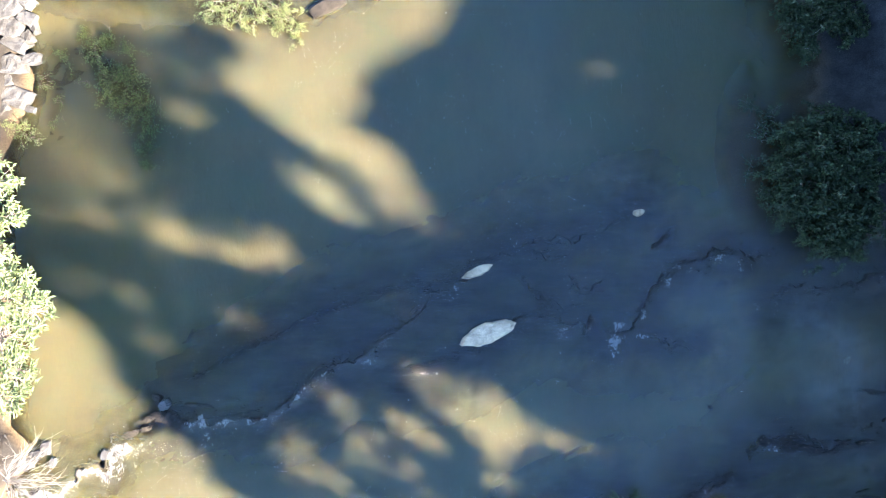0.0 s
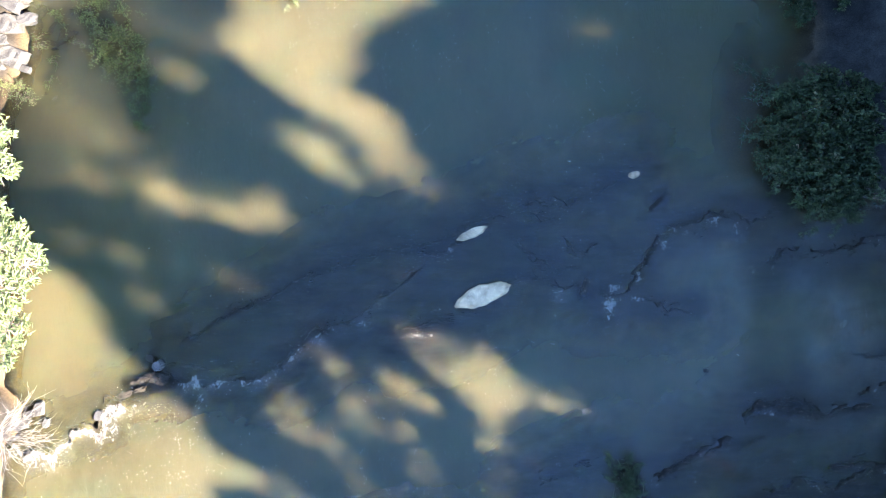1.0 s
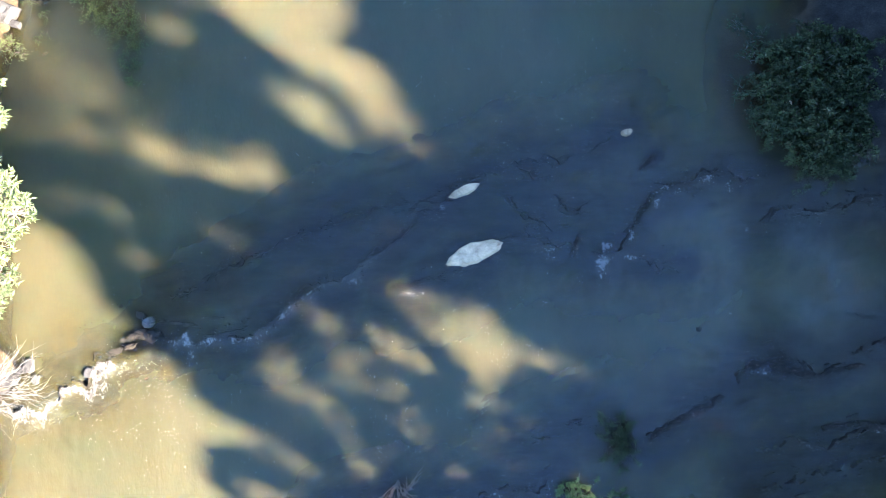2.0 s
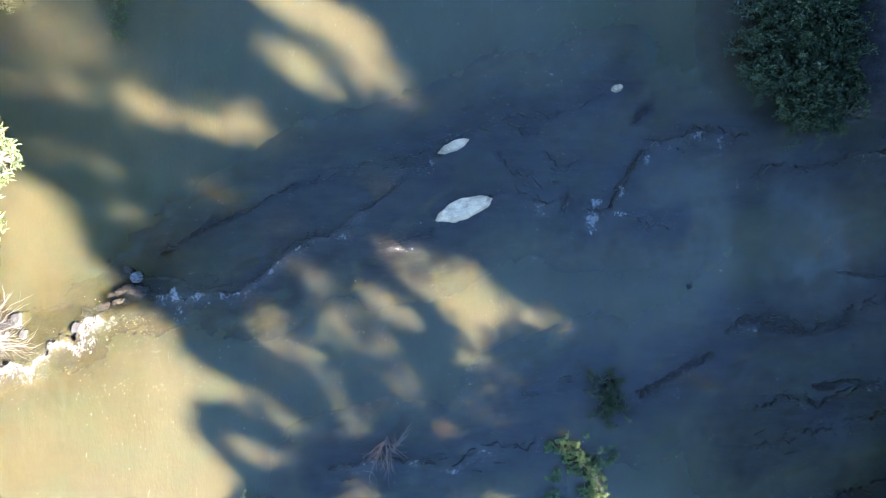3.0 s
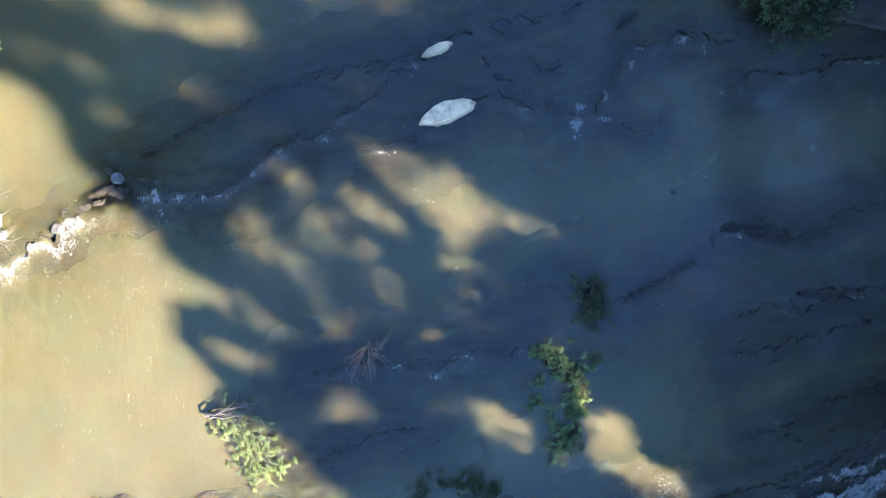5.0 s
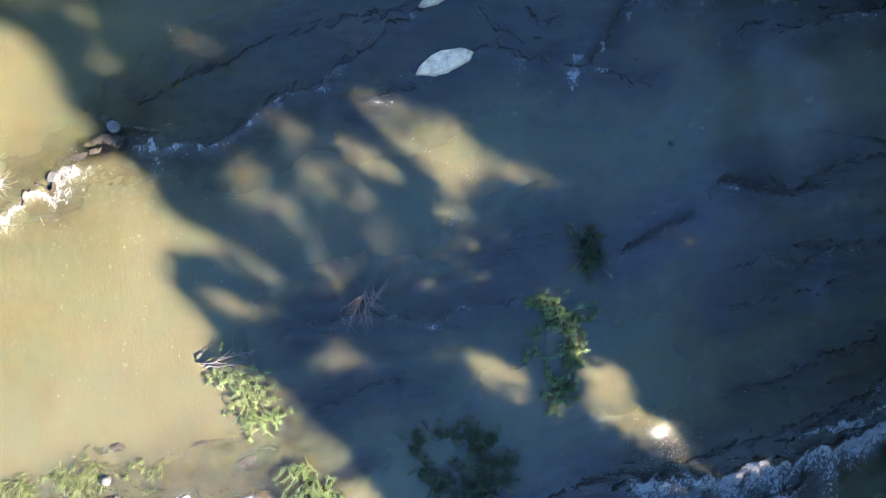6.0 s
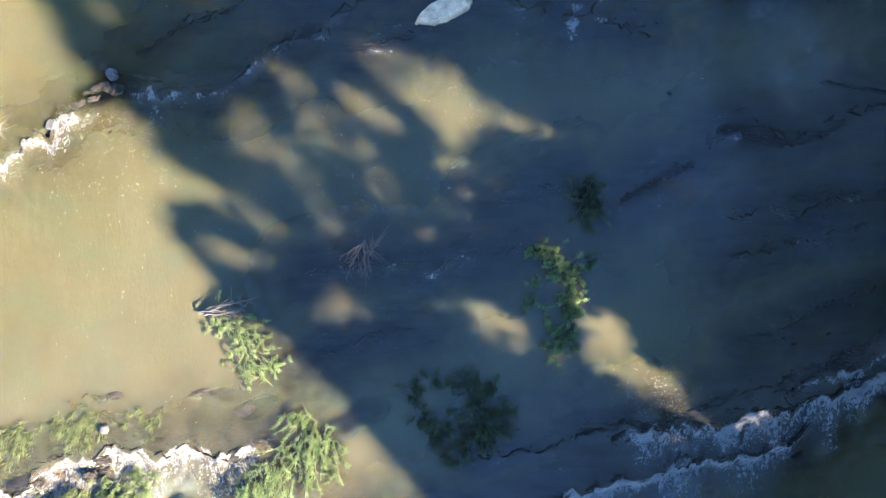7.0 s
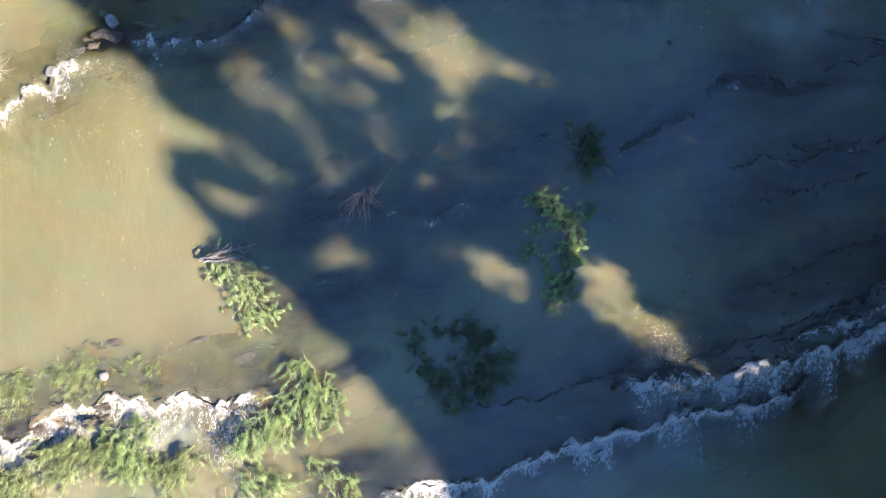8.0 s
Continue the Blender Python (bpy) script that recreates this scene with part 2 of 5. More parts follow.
def wood_material(name, dark, light):
    m, n, l, p = material(name)
    c = ramp(n, l, tex(n, l, 6, 6, 0.65, (2, 2, 0.5)), (0.3, dark), (0.7, light))
    l.new(c, p.inputs["Base Color"])
    p.inputs["Roughness"].default_value = 0.85
    l.new(bump(n, l, tex(n, l, 22, 4), 0.6, 0.02), p.inputs["Normal"])
    return m


GROUND = ground_material()
WATER = water_material()
WILLOW = leaf_material("bright_willow_leaf", (0.028, 0.056, 0.015), (0.165, 0.225, 0.070), (0.25, 0.23, 0.13), 0.16)
REED = leaf_material("reed_grass_blade", (0.055, 0.078, 0.024), (0.155, 0.185, 0.066), (0.24, 0.215, 0.12), 0.22)
BROAD = leaf_material("pale_broad_leaf", (0.07, 0.105, 0.035), (0.22, 0.265, 0.13), (0.30, 0.31, 0.10), 0.1)
VINE = leaf_material("dark_vine_leaf", (0.014, 0.026, 0.009), (0.058, 0.076, 0.026), (0.12, 0.11, 0.06), 0.1)
IVY = leaf_material("trailing_vine_leaf", (0.026, 0.042, 0.010), (0.10, 0.125, 0.032), (0.16, 0.15, 0.055), 0.12)
GUM = leaf_material("canopy_leaf", (0.02, 0.033, 0.013), (0.05, 0.065, 0.026), (0.09, 0.07, 0.035), 0.08, 0.15)
BARK = wood_material("grey_bark", (0.06, 0.05, 0.04), (0.24, 0.2, 0.16))
DRY = wood_material("bleached_dead_twig", (0.09, 0.08, 0.068), (0.19, 0.175, 0.15))
DEAD = wood_material("brown_dead_twig", (0.030, 0.019, 0.014), (0.115, 0.076, 0.054))
DRIFT = wood_material("dark_wet_driftwood", (0.022, 0.019, 0.016), (0.09, 0.078, 0.066))
FLECK, _n, _l, _p = material("foam_and_glint_white")
_p.inputs["Base Color"].default_value = (0.22, 0.205, 0.17, 1)
_p.inputs["Roughness"].default_value = 0.5

# ---- the river: ledges, bed and water ----
# each ledge: its line, half width of the rock, depth of its crest, fall of the water, froth, reach of the froth
LEDGES = {}
LEDGES["upper"] = ([(-5.98, -3.75), (-5.0, -3.07), (-3.94, -2.54), (-1.97, -1.78), (-0.59, -1.25), (0.5, -1.09), (1.9, -0.62), (3.36, 0.14), (4.22, 0.06), (5.08, 0.34), (6.26, 0.93)], 0.30, 0.05, 0.0, 0.0, 0.3)
LEDGES["middle"] = ([(-6.7, -4.6), (-5.61, -4.74), (-5.0, -4.70), (-3.64, -4.53), (-2.88, -3.85), (-2.27, -3.47), (-1.35, -3.09), (-0.59, -2.48), (0.26, -1.79), (0.44, -1.40), (1.3, -1.15)], 0.28, 0.03, 0.06, 0.55, 0.4)
LEDGES["rock"] = ([(-0.2, -3.48), (0.49, -3.33), (1.42, -2.95), (2.82, -2.11), (3.36, -1.88), (4.07, -2.19), (4.93, -2.23)], 0.30, 0.05, 0.0, 0.40, 0.3)
LEDGES["east"] = ([(5.4, -2.6), (5.9, -2.4), (6.35, -1.89), (6.58, -1.26), (7.21, -0.64), (8.01, -0.48), (8.80, -0.28), (9.68, -0.25), (10.2, -0.09)], 0.26, 0.03, 0.06, 0.50, 0.3)
LEDGES["bank"] = ([(10.09, -1.59), (10.73, -1.20), (11.37, -1.28), (12.18, -1.12), (13.28, -0.89), (15.0, -0.6)], 0.3, 0.04, 0.05, 0.5, 0.3)
LEDGES["step"] = ([(9.4, -5.9), (9.97, -5.49), (10.60, -5.26), (11.0, -5.49), (11.72, -5.72), (12.36, -5.48), (12.99, -5.09), (14.5, -4.7)], 0.35, 0.03, 0.03, 0.14, 0.3)
LEDGES["low_step"] = ([(9.96, -7.95), (10.9, -7.54), (12.01, -7.76), (13.28, -7.28), (15.0, -7.1)], 0.4, 0.05, 0.03, 0.42, 0.3)
LEDGES["shoal"] = ([(3.7, -7.65), (4.66, -7.26), (5.51, -6.94)], 0.3, 0.05, 0.0, 0.1, 0.2)
LEDGES["spur"] = ([(6.9, -7.6), (7.60, -7.13), (7.99, -6.74), (9.0, -6.41)], 0.32, 0.02, 0.0, 0.48, 0.3)
LEDGES["twig"] = ([(-1.53, -9.62), (-0.94, -9.38), (-0.34, -9.22), (0.87, -9.29), (1.93, -9.35), (2.61, -8.96), (3.68, -8.95), (4.3, -8.48)], 0.26, 0.03, 0.02, 0.48, 0.3)
LEDGES["weed"] = ([(-1.28, -11.95), (-0.61, -11.41), (0.13, -11.11), (1.49, -10.95)], 0.28, 0.05, 0.0, 0.1, 0.25)
LEDGES["lip"] = ([(3.12, -14.57), (3.73, -14.35), (4.87, -14.20), (5.6, -14.1), (5.9, -13.89), (6.56, -13.58), (7.80, -13.75), (8.6, -13.45)], 0.18, 0.02, 0.05, 0.46, 0.35)
LEDGES["rapid"] = ([(6.8, -14.0), (7.58, -13.67), (8.16, -13.56), (9.0, -13.64), (9.66, -13.56), (10.41, -13.39), (10.83, -13.19), (11.34, -13.26), (11.93, -13.06), (12.68, -12.77), (13.6, -12.34), (15.5, -12.0)], 0.35, 0.02, 0.10, 0.95, 1.2)
LEDGES["crest"] = ([(11.3, -12.8), (11.67, -12.6), (12.58, -12.19), (13.52, -11.89), (14.37, -11.76), (15.5, -11.4)], 0.3, 0.02, 0.06, 0.78, 0.5)
LEDGES["glide"] = ([(5.95, -13.84), (6.51, -13.6), (7.66, -13.64), (8.33, -13.5), (9.33, -13.15), (10.48, -12.66), (11.34, -12.44), (12.58, -11.92), (13.52, -11.6), (14.36, -11.02)], 0.3, 0.04, 0.0, 0.0, 0.3)
LEDGES["chip"] = ([(13.2, -11.6), (13.52, -11.49), (13.93, -11.39), (14.36, -11.02), (15.5, -10.6)], 0.2, 0.03, 0.03, 0.6, 0.4)
LEDGES["fall"] = ([(0.6, -16.75), (1.54, -16.46), (2.45, -16.54), (3.36, -16.39), (4.58, -15.95), (5.5, -15.56), (6.2, -15.31), (6.85, -15.14), (7.51, -14.94), (8.17, -14.82), (8.66, -14.53), (9.59, -14.41), (10.49, -14.33), (10.84, -14.41), (11.34, -14.16), (11.93, -13.96), (12.4, -13.5)], 0.35, 0.0, 0.22, 1.0, 0.85)
LEDGES["west_fall"] = ([(-11.5, -15.9), (-9.5, -15.2), (-9.07, -15.42), (-8.66, -15.25), (-8.55, -14.72), (-8.13, -14.57), (-7.71, -14.42), (-7.34, -14.45), (-6.63, -14.10), (-6.08, -14.25), (-5.6, -14.30), (-5.1, -14.19), (-4.61, -13.98), (-4.18, -14.19), (-3.76, -14.33), (-3.4, -14.07), (-2.4, -14.0)], 0.22, 0.06, 0.15, 0.88, 1.5)
LEDGES["arc_a"] = ([(2.9, -0.9), (3.3, -1.3), (3.8, -1.45), (4.1, -1.9)], 0.16, 0.04, 0.0, 0.0, 0.2)
LEDGES["arc_b"] = ([(4.2, -1.0), (4.7, -1.25), (5.3, -1.1)], 0.16, 0.04, 0.0, 0.0, 0.2)
LEDGES["arc_c"] = ([(6.5, -2.6), (7.2, -2.72), (7.9, -2.78)], 0.18, 0.05, 0.0, 0.0, 0.2)
LEDGES["arc_d"] = ([(3.2, -0.2), (3.7, -0.35), (4.3, -0.3)], 0.16, 0.05, 0.0, 0.0, 0.2)
LEDGES["arc_e"] = ([(9.9, -9.1), (10.7, -8.9), (11.6, -8.5), (12.6, -8.4), (14.0, -8.0)], 0.3, 0.06, 0.0, 0.0, 0.2)
LEDGES["arc_f"] = ([(10.5, -11.3), (11.6, -10.9), (12.8, -10.2), (14.2, -9.9)], 0.25, 0.05, 0.0, 0.2, 0.2)
LEDGES["chute"] = ([(-11.0, -6.7), (-9.6, -6.5), (-9.05, -6.36), (-8.95, -6.05), (-8.6, -5.88), (-8.38, -6.0), (-8.22, -6.10), (-8.12, -5.6), (-7.98, -5.27), (-7.68, -5.22), (-7.28, -5.28), (-6.95, -5.20)], 0.18, 0.06, 0.14, 0.84, 0.6)


# shoals and the feet of boulders: x, y, half length, half width, turn, depth, share of bare rock
NEAR_SHOALS = [
    (2.08, -2.42, 1.0, 0.5, 21, 0.05, 1), (1.8, -0.7, 0.6, 0.3, 22, 0.05, 1), (6.26, 0.9, 0.35, 0.3, 0, 0.06, 1), (7.02, 0.22, 0.45, 0.25, 45, 0.06, 1), (4.93, -2.22, 0.5, 0.3, 70, 0.06, 1), (-7.0, -4.75, 0.7, 0.4, 25, 0.03, 0.6),
    (-7.2, -12.9, 0.5, 0.25, 0, 0.22, 0), (-3.75, -12.75, 0.5, 0.2, 8, 0.2, 0), (-2.4, -13.2, 1.2, 0.4, 10, 0.24, 0.3), (-5.3, -13.75, 1.8, 0.35, 4, 0.26, 0.1), (0.0, -15.9, 1.0, 0.35, 10, 0.06, 0.2), (-0.4, -13.4, 0.8, 0.3, 20, 0.08, 0.6),
]
MIDDLE_SHOALS = [
    (-9.2, -13.9, 1.2, 0.4, 10, 0.2, 0.3), (-8.6, -15.1, 1.2, 0.5, 18, 0.02, 0.5), (3.3, -1.0, 1.1, 0.5, 15, 0.14, 1), (5.2, -0.9, 0.9, 0.35, -20, 0.14, 1), (3.0, -1.7, 0.5, 0.25, -40, 0.12, 1), (6.9, -2.6, 0.8, 0.2, 5, 0.12, 1),
    (-4.0, -3.4, 1.2, 0.4, 25, 0.18, 1), (-1.0, -2.4, 1.2, 0.35, 25, 0.18, 1), (3.0, -1.4, 4.6, 1.3, 20, 0.26, 1), (-2.6, -3.3, 3.2, 0.9, 24, 0.26, 1), (1.4, -9.2, 3.2, 0.8, 6, 0.26, 1), (9.6, -6.4, 3.4, 1.1, 14, 0.26, 1),
]
FAR_SHOALS = [
    (-6.3, -4.75, 0.6, 0.4, 10, 0.05, 0.8), (10.4, -5.6, 0.9, 0.3, 5, 0.03, 1), (8.2, -6.8, 0.9, 0.3, 25, 0.03, 1), (12.3, -7.9, 1.6, 0.35, 12, 0.06, 1), (-8.0, 4.9, 1.6, 0.7, -10, 0.24, 0), (-9.6, 3.0, 1.4, 0.6, -10, 0.24, 0),
    (-9.6, 4.8, 0.9, 1.5, 0, 0.22, 0), (9.4, 2.5, 0.7, 1.8, 0, 0.12, 0),
]
SHOALS = NEAR_SHOALS + MIDDLE_SHOALS + FAR_SHOALS


def line_distance(x, y, line):
    best = np.full(np.shape(x), 1e9)
    for (ax, ay), (bx, by) in zip(line[:-1], line[1:]):
        dx, dy = bx - ax, by - ay
        t = np.clip(((x - ax) * dx + (y - ay) * dy) / (dx * dx + dy * dy), 0, 1)
        best = np.minimum(best, (x - ax - t * dx) ** 2 + (y - ay - t * dy) ** 2)
    return np.sqrt(best)


def below(x, y, line, soft=0.0):
    """How far a place lies downstream of a ledge (its line evened out over soft metres), and 1 within its ends."""
    px, py = [p[0] for p in line], [p[1] for p in line]
    inside = step(px[0] - 0.3, px[0] + 1.0, x) * (1 - step(px[-1] - 1.0, px[-1] + 0.3, x))
    edge = sum(np.interp(x + soft * k, px, py) for k in (-1, -0.5, 0, 0.5, 1)) / 5 if soft else np.interp(x, px, py)
    return edge + 0.55 * (fbm(x * 1.7, y * 0.7, 31, 5) - 0.5) - y, inside


def west_shore(y):
    return -11.2 + 0.9 * (vnoise(y * 0.5, 0 * y, 3) - 0.5) + 0.7 * np.exp(-((y - 4.5) / 1.6) ** 2) + 0.9 * np.exp(-((y + 5.7) / 0.7) ** 2)


def east_shore(y):
    return 10.9 + 7.0 * step(0.9, -1.2, y) + 1.5 * (vnoise(y * 0.4, 0 * y, 5) - 0.5) + 0.7 * (fbm(y * 1.6, 0 * y, 7) - 0.5)


def water_level(x, y):
    main = LEDGES["west_fall"][0] + LEDGES["fall"][0]
    d, _ = below(x, y, main)
    calm = np.maximum(step(11.6, 13.4, x), np.exp(-((x + 0.9) / 1.0) ** 2))
    z = -0.22 * step(-0.05 - 1.2 * calm, 0.3 + 2.5 * calm, d)
    for key, (line, half, crest, drop, froth, reach) in LEDGES.items():
        if drop > 0 and key not in ("west_fall", "fall"):
            d, _ = below(x, y, line, 0.5)
            inside = step(line[0][0] - 0.8, line[0][0] + 2.2, x) * (1 - step(line[-1][0] - 2.2, line[-1][0] + 0.8, x))
            z = z - drop * inside * step(-0.05, 0.25, d) * np.exp(-(np.maximum(d, 0) / 2.2) ** 2)
    return z


def bed(x, y):
    """Height of the ground, its share of bare rock and of dark bank soil."""
    level = water_level(x, y)
    wx, wy = x + 0.35 * (fbm(x * 1.7, y * 1.7, 11) - 0.5), y + 0.35 * (fbm(x * 1.7, y * 1.7, 17) - 0.5)
    depth = 0.85 + 0.35 * (fbm(x * 0.5, y * 0.5, 23) - 0.5)
    rock = np.zeros(np.shape(x))
    rough = fbm(x * 3.1, y * 3.1, 41)
    cx, cy = x * 0.93 + y * 0.36, y * 0.93 - x * 0.36
    shelf = 0.5 * np.floor(6 * fbm(cx * 0.9, cy * 2.4, 47, 5)) / 6 + 0.5 * fbm(cx * 1.3, cy * 2.6, 53, 5)
    for key, (line, half, crest, drop, froth, reach) in LEDGES.items():
        d = line_distance(wx, wy - 0.2 * (drop > 0.1), line)
        top = crest + 0.06 + 0.16 * (shelf - 0.45) + 0.55 * np.minimum(d / (half * 2), 1) * np.abs(shelf - 0.5) + 0.24 * np.maximum(d - half * 1.5, 0) ** 1.4
        depth = np.minimum(depth, top + 0.06 * (rough - 0.5))
        rock = np.maximum(rock, (0.25 if key in ("chute", "west_fall") else 1) * (1 - step(half * 1.5, half * 5, d)))
    for sx, sy, a, b, turn, top, bare in SHOALS:
        c, q = math.cos(radians(turn)), math.sin(radians(turn))
        u, v = ((wx - sx) * c + (wy - sy) * q) / a, (-(wx - sx) * q + (wy - sy) * c) / b
        r = np.sqrt(u * u + v * v)
        if top > 0.2:                                # a broad, broken shelf that fades into the deeper bed
            blend = 1 - step(0.55, 1.5, r)
            depth = depth * (1 - blend) + np.minimum(depth, top + 0.25 * (rough - 0.5) + 0.9 * np.abs(shelf - 0.5)) * blend
        else:
            depth = np.minimum(depth, top + 0.10 * (rough - 0.5) + 0.5 * np.maximum(r - 0.6, 0) ** 1.5)
        rock = np.maximum(rock, bare * (1 - step(0.8, 1.6, r)))
    z = level - depth
    west, east = west_shore(y) - x, x - east_shore(y)
    bar = 1 - ((x + 6.9) / 5.2) ** 2 - ((y - 8.3) / 2.3) ** 2
    for rise in (0.10 + 0.55 * west, 0.06 + 0.35 * east, 0.30 * bar - 0.22):
        z = np.maximum(z, np.minimum(rise + 0.12 * (rough - 0.5), 1.6 + 0.4 * (rough - 0.5)))
    soil = np.maximum(step(-0.6, 0.3, east), step(-0.25, 0.15, west))
    return z, rock * (z < level + 0.3), soil


def spread(lo, hi, pitch, far, growth):
    mid = np.arange(lo, hi + pitch / 2, pitch)
    out, s, v = [], pitch, hi
    while v < far:
        s *= growth
        v += s
        out.append(v)
    out = np.array(out)
    return np.concatenate([(lo + hi - out)[::-1], mid, out])


gx, gy = np.meshgrid(spread(-13, 17, 0.09, 700, 1.22), spread(-19, 9, 0.09, 700, 1.22))
gz, rocky, soily = bed(gx, gy)
me = make_mesh("ground", np.stack([gx, gy, gz], -1).reshape(-1, 3), grid_faces(gx.shape[1], gx.shape[0]), GROUND, True)
float_layer(me, "rock", rocky)
float_layer(me, "soil", soily)
tagged(new("ground", me), "muddy river bed of sand and dark rock with earthen banks", "ground", kind="structure")

wx_ = spread(-13, 17, 0.06, 24, 1.5)
wy_ = spread(-19, 9, 0.06, 700, 1.3)
gx, gy = np.meshgrid(wx_, wy_)
level = water_level(gx, gy)
gz, rocky, soily = bed(gx, gy)
depth = level - gz
foam, chop = np.zeros(gx.shape), 0.05 + 0.10 * step(0.4, 0.7, fbm(gx * 0.35, gy * 0.35, 61)) + 0.13 * step(5, 11, gx)
for line, half, crest, drop, froth, reach in LEDGES.values():
    if froth > 0:
        d, inside = below(gx, gy, line)
        if froth > 0.6:                              # the froth stands in rounded heads
            d = d + 0.22 * np.abs(np.sin(4.4 * gx + 5.0 * vnoise(gx * 0.9, gy * 0.3, 91))) * (0.4 + 0.9 * vnoise(gx * 1.1, 0 * gy, 93)) - 0.12
        uneven = 0.85 + 0.9 * (fbm(gx * 1.3, gy * 0.8, 67) - 0.45)
        long = reach * (0.55 + 1.9 * vnoise(gx * 1.5 + 0.5 * gy, gy * 0.5, 71) ** 1.5)
        fade = np.clip(1 - d / long, 0, 1) * 0.75 + 0.25 * np.exp(-np.maximum(d, 0) / (long * 1.5))
        if froth < 0.6:
            uneven = uneven * (0.2 + 1.0 * step(0.45, 0.7, vnoise(gx * 2.6 + 7, gy * 1.3, 83)))
        crest_line = 1 + (0.2 if froth > 0.6 else 0.4) * np.exp(-(d / (0.16 if froth > 0.6 else 0.09)) ** 2)
        foam = np.maximum(foam, froth * inside * uneven * crest_line * step(-0.06, 0.04, d) * fade)
        chop = np.maximum(chop, 0.6 * inside * froth * np.exp(-np.abs(d) / np.where(d > 0, 1.0, 0.4)))
# small boils where the current tumbles off single stones: x, y, half width, length downstream, froth
UPPER_BOILS = [
    (5.73, -2.2, 0.28, 0.5, 0.75), (5.6, -2.62, 0.34, 0.55, 0.8), (5.5, -3.1, 0.2, 0.8, 0.42), (4.1, -2.3, 0.35, 0.45, 0.5), (4.1, -2.9, 0.15, 0.9, 0.36), (6.42, -1.86, 0.16, 0.5, 0.7),
    (6.35, -2.5, 0.3, 0.2, 0.7), (7.15, -1.02, 0.25, 0.25, 0.75), (7.65, -0.62, 0.3, 0.2, 0.6), (-5.66, -4.55, 0.16, 0.5, 0.75), (-5.57, -5.1, 0.25, 0.6, 0.5), (-5.1, -4.75, 0.35, 0.25, 0.7),
]
LOWER_BOILS = [
    (-4.3, -4.8, 0.4, 0.2, 0.55), (0.44, -1.33, 0.35, 0.15, 0.55), (1.2, -1.2, 0.3, 0.15, 0.6), (1.9, -9.5, 0.35, 0.35, 0.65), (2.7, -9.1, 0.4, 0.3, 0.5), (8.1, -6.9, 0.4, 0.3, 0.6),
    (8.0, -7.4, 0.2, 0.7, 0.4), (10.0, -5.6, 0.5, 0.3, 0.5), (-1.2, -3.2, 0.5, 0.3, 0.5), (0.4, -3.5, 0.6, 0.25, 0.45), (9.2, -0.4, 0.4, 0.9, 0.42), (9.6, -1.5, 0.2, 0.8, 0.4),
]
FOAM_SPOTS = UPPER_BOILS + LOWER_BOILS
for fx, fy, wide, long, strong in FOAM_SPOTS:
    wob = 0.35 * (fbm(gx * 3.3, gy * 3.3, 89) - 0.5)
    down = fy - gy + wob
    q = ((gx - fx + wob) / wide) ** 2 + (down / np.where(down > 0, long, 0.12)) ** 2
    foam = np.maximum(foam, 1.0 * strong * np.clip(1.1 - q, 0, 1))
east_chop = np.exp(-((gx - 12.2) / 2.4) ** 2 - ((gy + 3.6) / 3.0) ** 2)
rough_water = 0.5 * step(5.0, 8.5, gx) * np.exp(-((gy + 13.1 - 0.28 * (gx - 9.0)) / 0.9) ** 2) + 0.4 * np.exp(-((gx - 8.3) / 0.8) ** 2 - ((gy + 12.8) / 0.6) ** 2)
chop = np.clip(np.maximum(np.maximum(chop, 0.85 * east_chop), rough_water), 0, 1)
froth_up = np.clip(foam, 0, 1) * (0.30 * (fbm(gx * 4, gy * 3, 73) - 0.35))
swell = (0.05 - 0.035 * step(-11, -12, gy)) * chop ** 2 * (fbm(gx * 3.4 + gy * 0.6, gy * 1.5, 79, 3) - 0.5)
# paler patches put into the water's colour, mostly below the falls: x, y, half length, half width, turn, strength
milk = np.zeros(gx.shape)
for mx, my, a, b, turn, strong in ((11.2, -0.9, 0.7, 0.5, -10, 0.6), (11.5, -2.4, 1.6, 1.1, -75, 0.7), (12.2, -4.3, 1.6, 1.2, -60, 0.7), (9.6, -0.1, 0.7, 0.4, -35, 0.4), (12.4, -8.5, 0.6, 0.45, 50, 0.5), (7.9, -1.6, 1.1, 0.7, 10, 0.35),
                                    (4.6, -16.6, 2.2, 0.6, 15, 0.5), (8.0, -15.7, 2.4, 0.7, 14, 0.6), (10.6, -5.0, 0.8, 0.3, 10, 0.4), (10.2, -13.9, 2.2, 0.35, 12, 0.45), (-6.0, -15.2, 3.2, 0.5, 8, 0.5)):
    tc, ts = math.cos(radians(turn)), math.sin(radians(turn))
    u, v = ((gx - mx) * tc + (gy - my) * ts) / a, (-(gx - mx) * ts + (gy - my) * tc) / b
    milk = np.maximum(milk, strong * np.exp(-u * u - v * v) * np.clip(1.5 * fbm(gx * 1.7 + gy * 0.6, gy * 1.0, 97, 5) - 0.15, 0, 1.1))
cloud = np.maximum(1 - np.exp(-np.maximum(depth, 0) / (0.20 + 0.18 * step(-5.5, -2.0, gx))), np.clip(milk, 0, 1))
me = make_mesh("water", np.stack([gx, gy, level + froth_up + swell], -1).reshape(-1, 3), grid_faces(gx.shape[1], gx.shape[0]), WATER, True)
for key, values in (("foam", foam), ("chop", chop), ("cloud", cloud), ("milk", np.clip(milk, 0, 1))):
    float_layer(me, key, values)
tagged(new("water", me), "shallow silty tan river water with riffles and white foam", "water", kind="structure")

